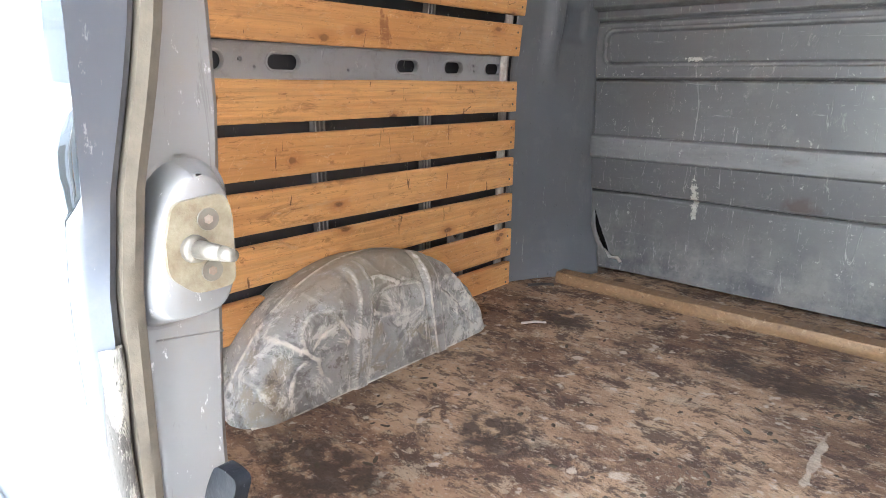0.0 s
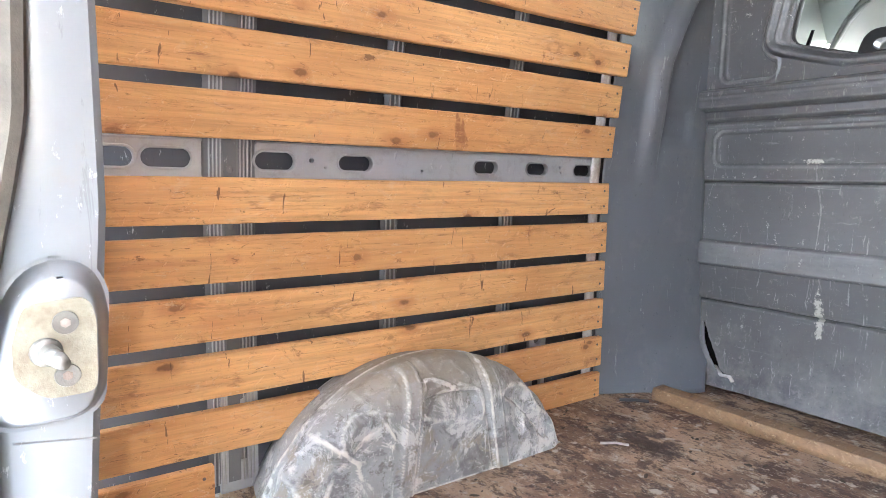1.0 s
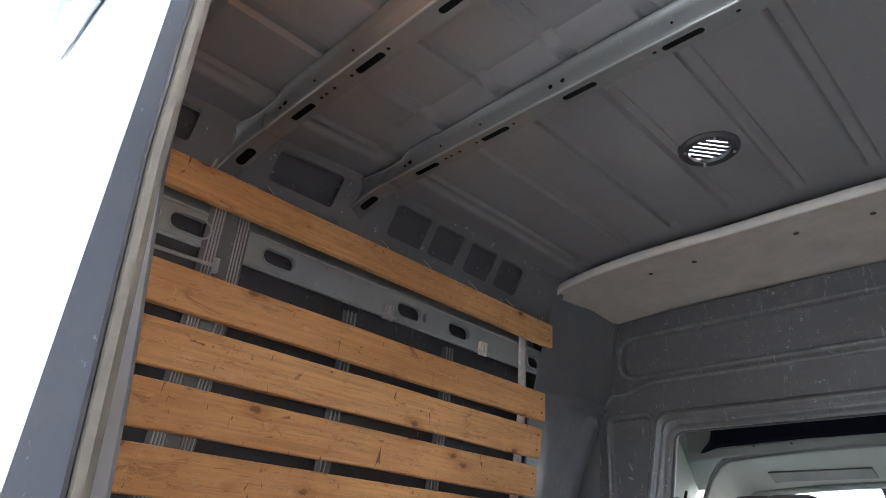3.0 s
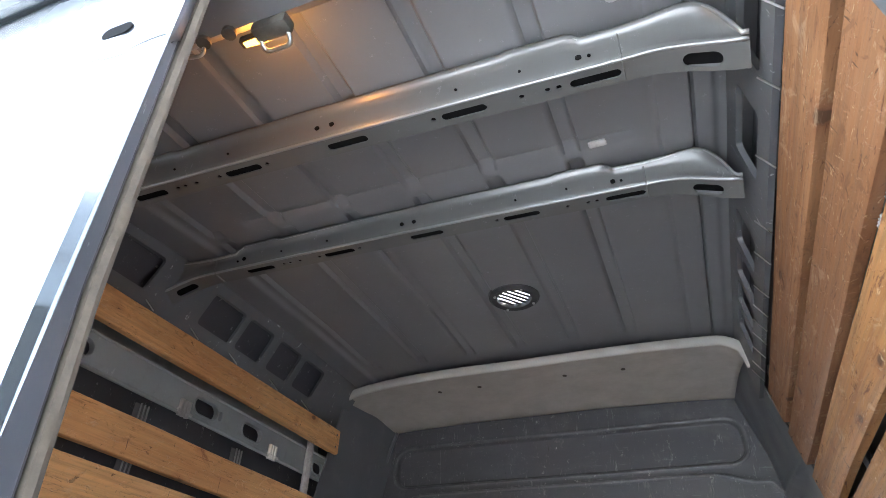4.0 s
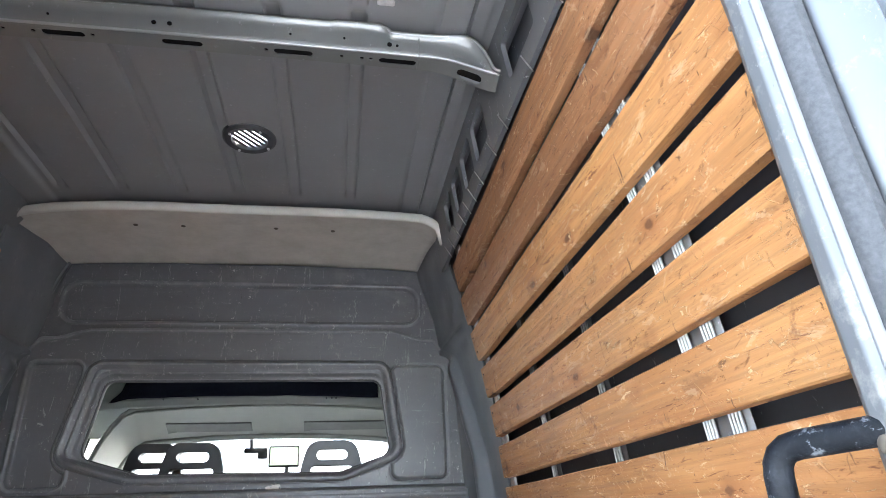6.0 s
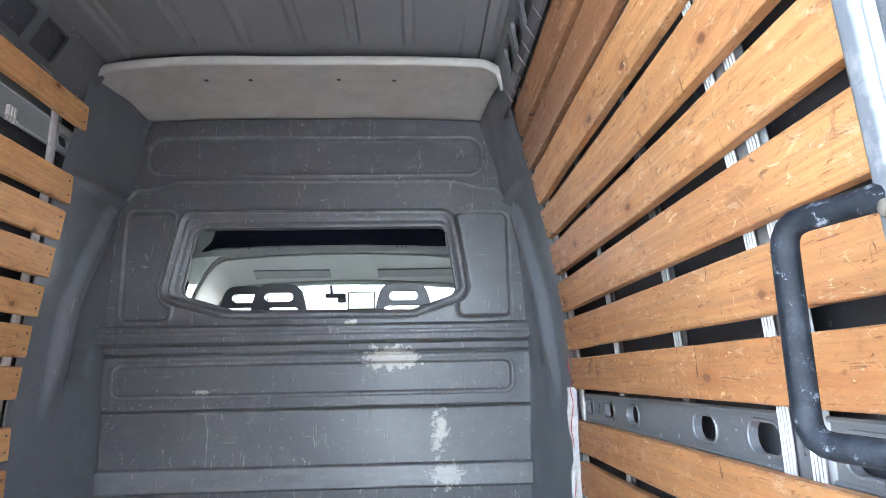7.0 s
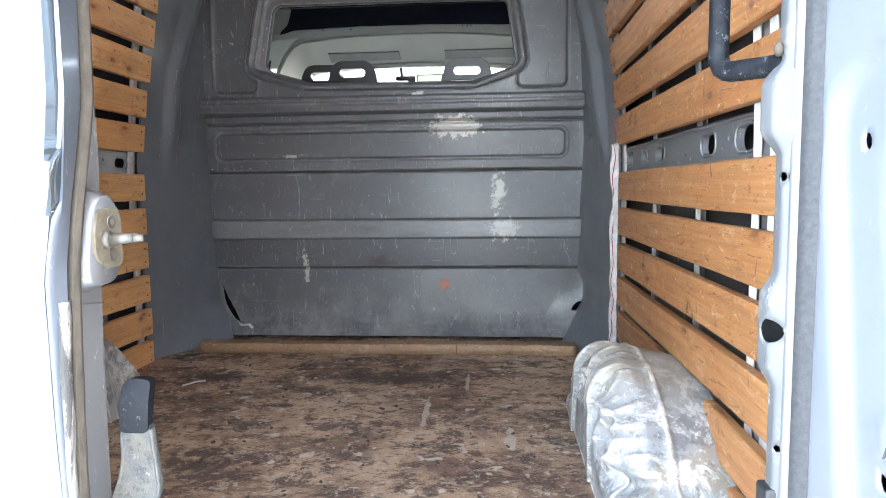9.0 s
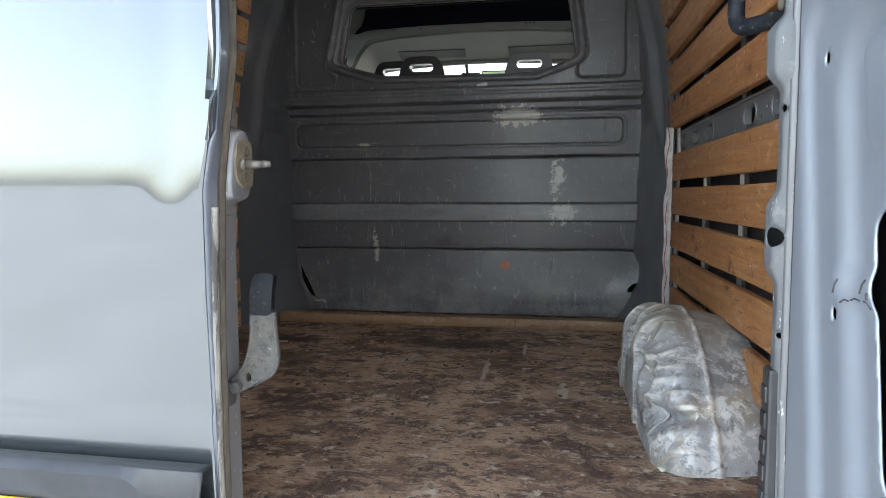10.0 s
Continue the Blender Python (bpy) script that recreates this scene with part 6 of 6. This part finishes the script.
def seat(x, y, w, top):
    t = thing("cab_seat", (x, y, 0.2), "black cab seat with an open headrest", "seat", "cab seats")
    w += 0.055
    ring = [Vector(p) for p in ((0, top - 0.30), (-w / 2, top - 0.30), (-w / 2 + 0.010, top - 0.10), (-w / 2 + 0.042, top), (w / 2 - 0.042, top), (w / 2 - 0.010, top - 0.10), (w / 2, top - 0.30), (0.001, top - 0.30))]
    bm = plate(bmesh.new(), [tuple(p) for p in rounded(ring, 5, 0.045)], [slot(0.0, top - 0.055, w * 0.46, 0.038), slot(0.0, top - 0.113, w * 0.62, 0.030)], 0.05, lambda u, v, d: (x + u, y - 0.025 + d, v))
    bmesh.ops.dissolve_limit(bm, angle_limit=0.02, verts=bm.verts[:], edges=bm.edges[:])
    rest = part("headrest", bm, SEATPLASTIC, t, "black moulded headrest with slots", smooth=True)
    mod = rest.modifiers.new("soft edges", "BEVEL")
    mod.width, mod.segments, mod.limit_method = 0.012, 3, "ANGLE"
    bm = bmesh.new()
    box(bm, (x - 0.23, y - 0.05, 0.55), (x + 0.23, y + 0.09, top - 0.155), 0.05)
    part("backrest", bm, FABRIC, t, smooth=True)
    bm = bmesh.new()
    box(bm, (x - 0.24, y - 0.02, 0.30), (x + 0.24, y + 0.50, 0.56), 0.05)
    box(bm, (x - 0.20, y + 0.02, 0.03), (x + 0.20, y + 0.44, 0.32), 0.03)
    part("cushion", bm, FABRIC, t, smooth=True)


seat(-0.210, 2.82, 0.205, 1.243)
seat(0.322, 2.82, 0.210, 1.242)
seat(-0.400, 3.00, 0.195, 1.262)
nav = thing("navigation_screen", (0.09, 3.61, 1.10), "small lit navigation screen on the windscreen", "screen")
bm = bmesh.new()
box(bm, (-0.004, 3.60, 1.208), (0.152, 3.62, 1.316), 0.006)
part("housing", bm, SCREEN, nav, smooth=True)
bm = bmesh.new()
box(bm, (0.005, 3.597, 1.219), (0.143, 3.6005, 1.306))
part("display", bm, MAP, nav)
bm = bmesh.new()
tube(bm, [(0.09, 3.61, 1.21), (0.09, 3.68, 1.10), (0.09, 3.95, 0.93)], 0.012, 0.012, 8)
part("stalk", bm, BLACK, nav)
mirror = thing("rear_mirror", (-0.09, 3.62, 1.28), "black interior mirror on the windscreen", "mirror")
bm = bmesh.new()
box(bm, (-0.130, 3.60, 1.280), (-0.010, 3.63, 1.309), 0.010)
box(bm, (-0.060, 3.605, 1.252), (-0.010, 3.625, 1.285), 0.006)
part("housing", bm, BLACK, mirror, smooth=True)
bm = bmesh.new()
rod(bm, (-0.09, 3.62, 1.29), (-0.09, 3.56, 1.345), 0.01)
part("stem", bm, BLACK, mirror)


# ---- small things ----
# trim strip and loose wires where the right boards meet the corner trim
strip = thing("edge_strip", (0.87, 2.09, 0), "torn white foam strip along the slat ends", "foam strip")
bm = bmesh.new()
sheet(bm, lambda u, v: Vector((0.870 - (0.022 + wobble(v, 7, 0, 9, 0.012)) * u + wobble(u, v, 0, 20, 0.004), 2.085 + 0.022 * u + wobble(u, v, 3, 16, 0.010), v)), steps(0, 1, 6), steps(0.03, 0.80, 60))
part("foam", bm, WHITE, strip, smooth="all", solid=0.004)
for i, (z0, z1) in enumerate(((0.10, 0.52), (0.62, 0.80), (0.80, 0.90))):
    bm = bmesh.new()
    tube(bm, [(0.852 + wobble(z, i, 0, 14, 0.012), 2.080 + wobble(z, i, 5, 11, 0.010), z) for z in steps(z0, z1, 24)], 0.0012, 0.0012, 6, up=(1, 0, 0))
    part("wire", bm, RED, strip, "thin loose red wire", smooth="all")
bm = bmesh.new()
tube(bm, [(-0.60, 1.83, 0.008), (-0.57, 1.862, 0.012), (-0.545, 1.882, 0.010)], 0.006, 0.003, 8)
tagged(part("wood_splinter", bm, WHITE, smooth="all"), "pale splinter lying on the load floor", "splinter")
bm = bmesh.new()
tube(bm, [(-0.80, 2.16, 0.006), (-0.76, 2.19, 0.012), (-0.73, 2.22, 0.010)], 0.012, 0.004, 8)
tagged(part("rubber_scrap", bm, RUBBER, smooth="all"), "black rubber scrap beside the batten end", "scrap")
for y, x, s in ((0.80, -0.83, 1), (0.72, 0.70, -1)):
    t = thing("lashing_ring", (x, y, 0.0), "rusty lashing ring lying on the floor", "ring", "lashing rings")
    bm = bmesh.new()
    tube(bm, [(x + 0.028 * math.cos(a), y + 0.028 * math.sin(a), 0.012 + 0.006 * math.sin(a)) for a in steps(0, math.tau, 20)][:-1], 0.006, 0.006, 8, True)
    part("ring", bm, RUST if s > 0 else SEAL, t, smooth="all")
    bm = bmesh.new()
    rod(bm, (x, y, -0.004), (x, y, 0.004), 0.040, 18, 0.034)
    part("cup", bm, RUST, t, smooth=True)
rng = random.Random(4)
bm = bmesh.new()
for i in range(420):
    x, y = rng.uniform(-0.84, 0.84), rng.uniform(0.55, 2.2)
    if abs(x) > 0.64 and abs(y - ARCH_Y) < 0.45:
        continue
    s = rng.uniform(0.0015, 0.006)
    m = Matrix.Translation((x, y, floor_at(x, y).z + 0.006 + s * 0.2)) @ Euler((rng.uniform(-.3, .3), rng.uniform(-.3, .3), rng.uniform(0, 6))).to_matrix().to_4x4() @ Matrix.Diagonal((s * rng.uniform(0.8, 2.6), s, s * 0.4, 1))
    bmesh.ops.create_icosphere(bm, subdivisions=1, radius=1.0, matrix=m)
tagged(part("floor_debris", bm, SEAL), "crumbs of dirt and wood chips on the floor", "debris", kind="stuff")
